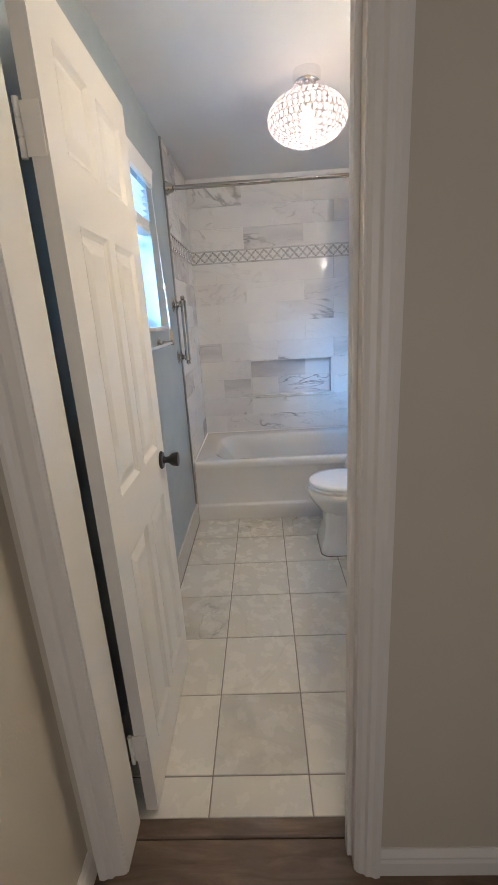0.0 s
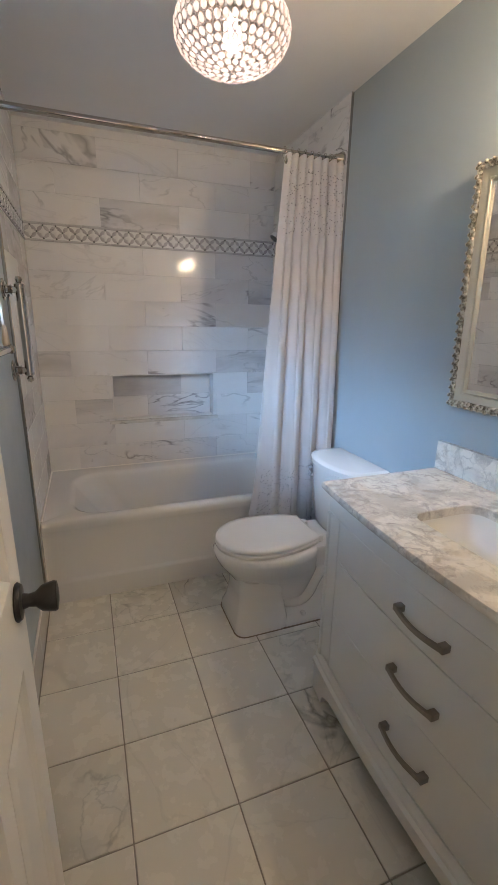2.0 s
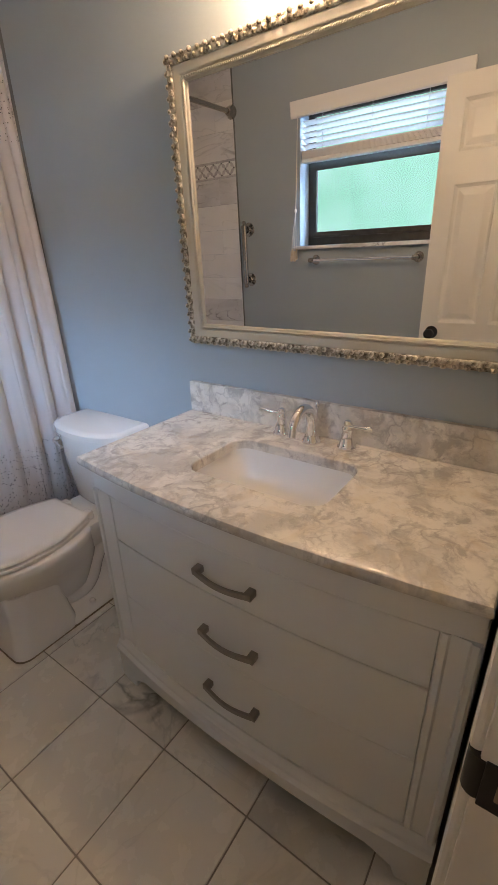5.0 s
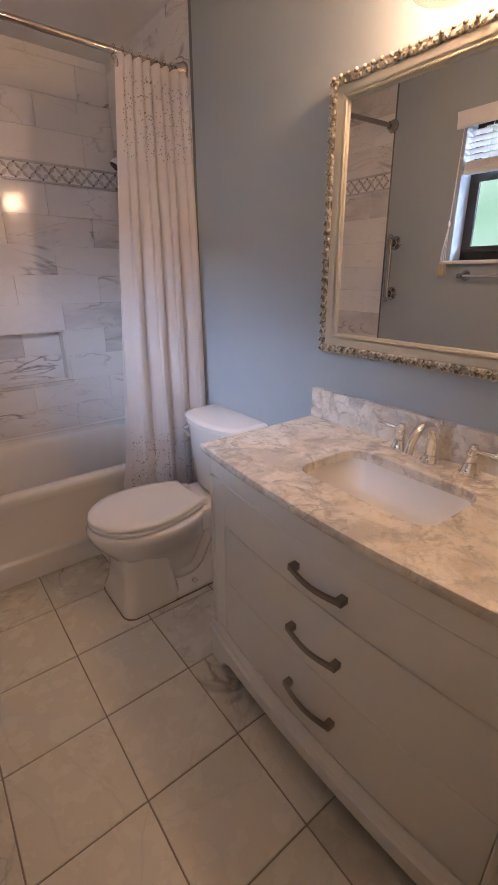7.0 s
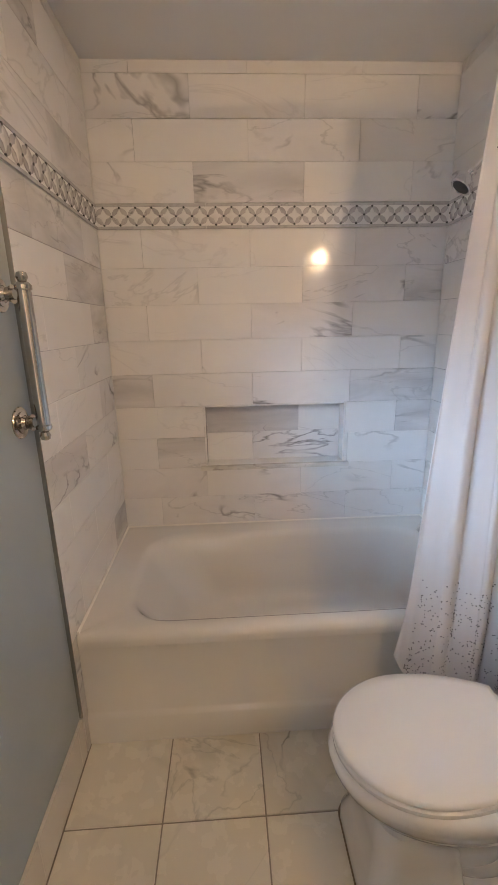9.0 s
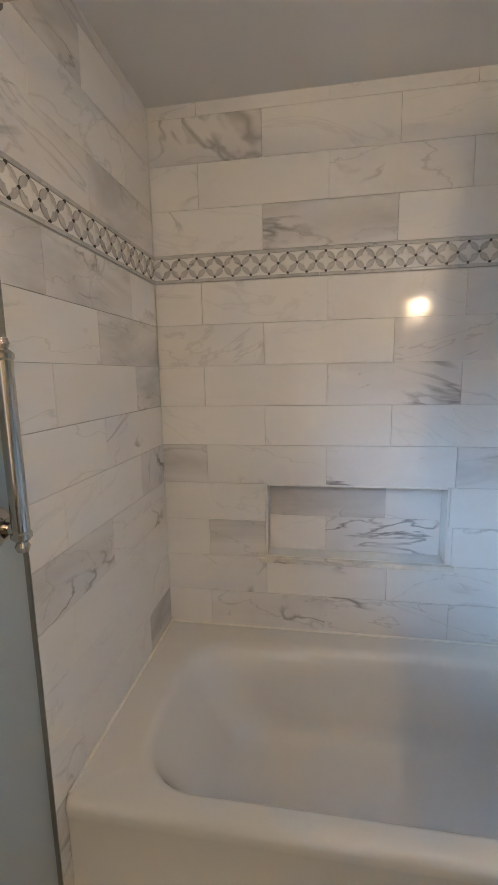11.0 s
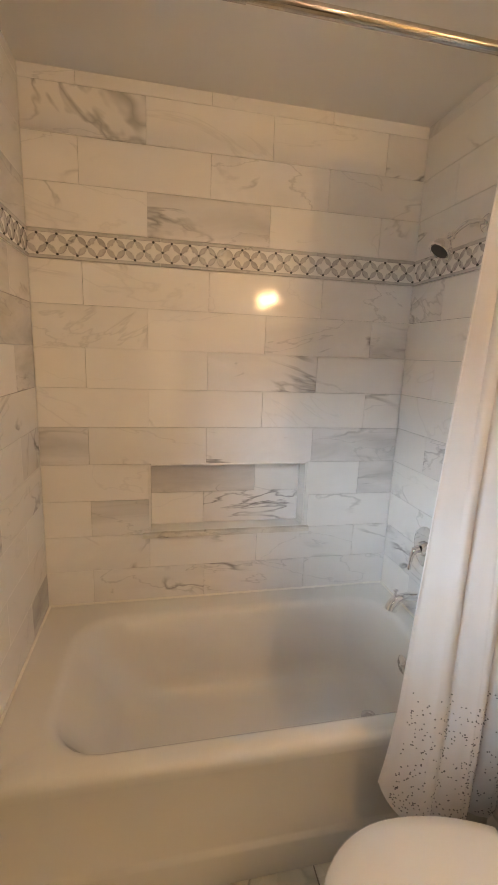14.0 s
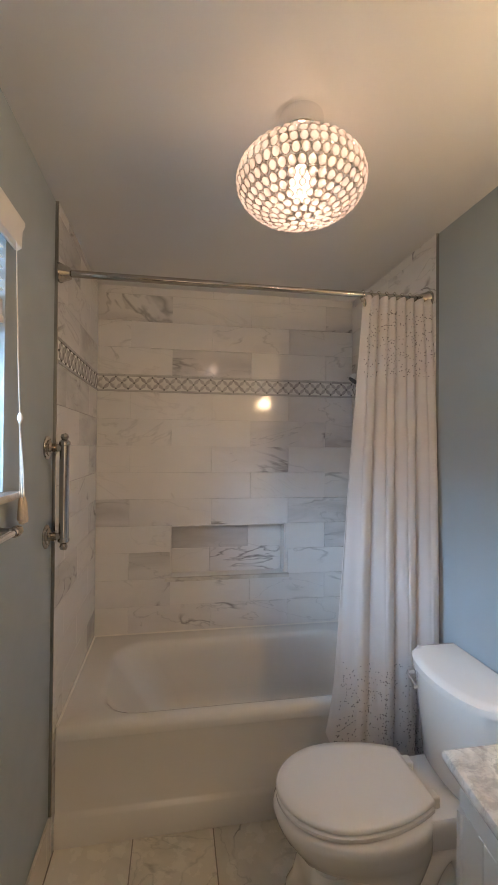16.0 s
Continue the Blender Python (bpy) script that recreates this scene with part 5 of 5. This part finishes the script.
def petal_mesh():
    bm = bmesh.new()
    L = math.hypot(MP / 2, MH) / 2 * 0.86
    loops = []
    for d, f in ((0.0, 1.0), (0.003, 1.0), (0.0036, 0.9)):
        loops.append([(L * f * math.cos(t), -d, 0.0105 * f * math.sin(t) * (1 - 0.25 * abs(math.cos(t)) ** 2)) for t in [2 * math.pi * k / 12 for k in range(12)]])
    return rings(bm, loops)


def star_mesh():
    bm = bmesh.new()
    loops = []
    for d, f in ((0.0, 1.0), (0.003, 1.0), (0.0036, 0.93)):
        lp = []
        for k in range(16):
            t = 2 * math.pi * k / 16
            e = abs(math.cos(2 * t)) ** 1.4
            rr = 0.0145 + (0.0265 - 0.0145) * e
            lp.append((rr * f * math.cos(t), -d, rr * f * math.sin(t)))
        loops.append(lp)
    return rings(bm, loops)


def dot_mesh():
    return lathe([(0.0045, 0.0), (0.0045, -0.0036), (0.0035, -0.0042), (0.0008, -0.0043)], "y", 8)


MESHES = {}


def piece(name, maker, material, parent, m):
    if name not in MESHES:
        o = part(name, maker(), material, None)
        MESHES[name] = o.data
    else:
        o = new(name, MESHES[name])
    o.parent = parent
    o.matrix_local = m
    return o


def mosaic(wall, length, m, first):
    """The border along a wall: m takes (along, out of the wall, up) to the room."""
    bdr = new("mosaic_border")
    bdr.parent = wall
    bdr.matrix_local = m
    tagged(bdr, "grey and white flower mosaic border between pencil strips")
    part("border_bed", box(0, length, -0.001, 0.008, MZ - 0.0485, MZ + 0.0485), M_GROUT, bdr, "", False)
    for zc in (MZ - 0.0425, MZ + 0.0425):
        x = 0.0
        while x < length - 0.001:
            x2 = min(length, x + 0.152)
            o = part("pencil_strip", extrude_profile([(0.0, zc - 0.006), (-0.0045, zc - 0.0055), (-0.006, zc), (-0.0045, zc + 0.0055), (0.0, zc + 0.006)], "x", x + 0.0006, x2 - 0.0006), M_PENCIL, bdr)
            x = x2
    k = 0
    x = first
    slope = math.atan2(MH, MP / 2)
    while x < length + MP / 2:
        if 0.004 < x < length - 0.004:
            piece("mosaic_dot", dot_mesh, M_DOT, bdr, Matrix.Translation((x, -0.001, MZ)))
        xs2 = x + MP / 2
        if 0.02 < xs2 < length - 0.02:
            piece("mosaic_star", star_mesh, M_PEARL, bdr, Matrix.Translation((xs2, -0.001, MZ)))
        for s in (-1, 1):
            if 0.004 < xs2 < length - 0.004:
                piece("mosaic_dot", dot_mesh, M_DOT, bdr, Matrix.Translation((xs2, -0.001, MZ + s * MH)))
            for e in (-1, 1):
                xc = x + e * MP / 4
                if 0.012 < xc < length - 0.012:
                    piece("mosaic_petal", petal_mesh, M_PETAL, bdr, Matrix.Translation((xc, -0.001, MZ + s * MH / 2)) @ Matrix.Rotation(-slope * s * e, 4, "Y"))
        x += MP


mosaic(WALL_B, TILE_R - TILE_L, Matrix.Translation((TILE_L, Y_BACK, 0)), (0.542 - TILE_L) % MP - MP)
mosaic(WALL_L, Y_BACK - Y_TILE, Matrix.Translation((TILE_L, Y_TILE, 0)) @ Matrix.Rotation(radians(90), 4, "Z"), 0.01)
mosaic(WALL_R, Y_BACK - Y_TILE_R, Matrix.Translation((TILE_R, Y_BACK, 0)) @ Matrix.Rotation(radians(-90), 4, "Z"), 0.02)

# marble skirting
BB = thing("baseboard_3", "marble tile skirting along the painted walls", "baseboard", "structure")
y = Y_DOOR + 0.014
while y < Y_TILE - 0.02:
    y2 = min(y + 0.306, Y_TILE - 0.006)
    tile(BB, (0.010, y2 - y - G, 0.148), (0.0055, (y + y2) / 2, 0.0745), M_BASE)
    y = y2
for a, b in ((2.03, 2.30), (2.30, 2.60), (2.60, Y_TILE_R - 0.006)):
    tile(BB, (0.010, b - a - G, 0.148), (W - 0.0055, (a + b) / 2, 0.0745), M_BASE)

# floor tiles
T = 0.3064
XL = [0.012, 0.298, 0.298 + T, 0.298 + 2 * T, 0.298 + 3 * T, W - 0.001]
YL = [0.947] + [2.600 - T * k for k in range(5, -1, -1)] + [Y_TUB + 0.03]
CLOUDED = {(1, 6), (2, 6), (0, 3), (3, 4), (3, 3), (4, 2), (3, 1)}
for i, (a, b) in enumerate(zip(XL, XL[1:])):
    for j, (c, d) in enumerate(zip(YL, YL[1:])):
        tile(FLOOR, (b - a - 0.0042, d - c - 0.0042, 0.011), ((a + b) / 2, (c + d) / 2, -0.0053), M_FLOOR_VEIN if (i, j) in CLOUDED else M_FLOOR, "tile", 0.0015)

# hall planks
y = 0.894
row = 0
while y > -1.8:
    y2 = y - 0.178
    x = -0.0 - 0.35 * (row % 3)
    while x < 1.5:
        x2 = x + 1.05
        a, b = max(x, 0.0), min(x2, 1.5)
        if b - a > 0.02:
            tile(HALL_FLOOR, (b - a - 0.001, y - y2 - 0.001, 0.014), ((a + b) / 2, (y + y2) / 2, -0.007), M_WOOD, "plank", 0.001)
        x = x2
    y = y2
    row += 1
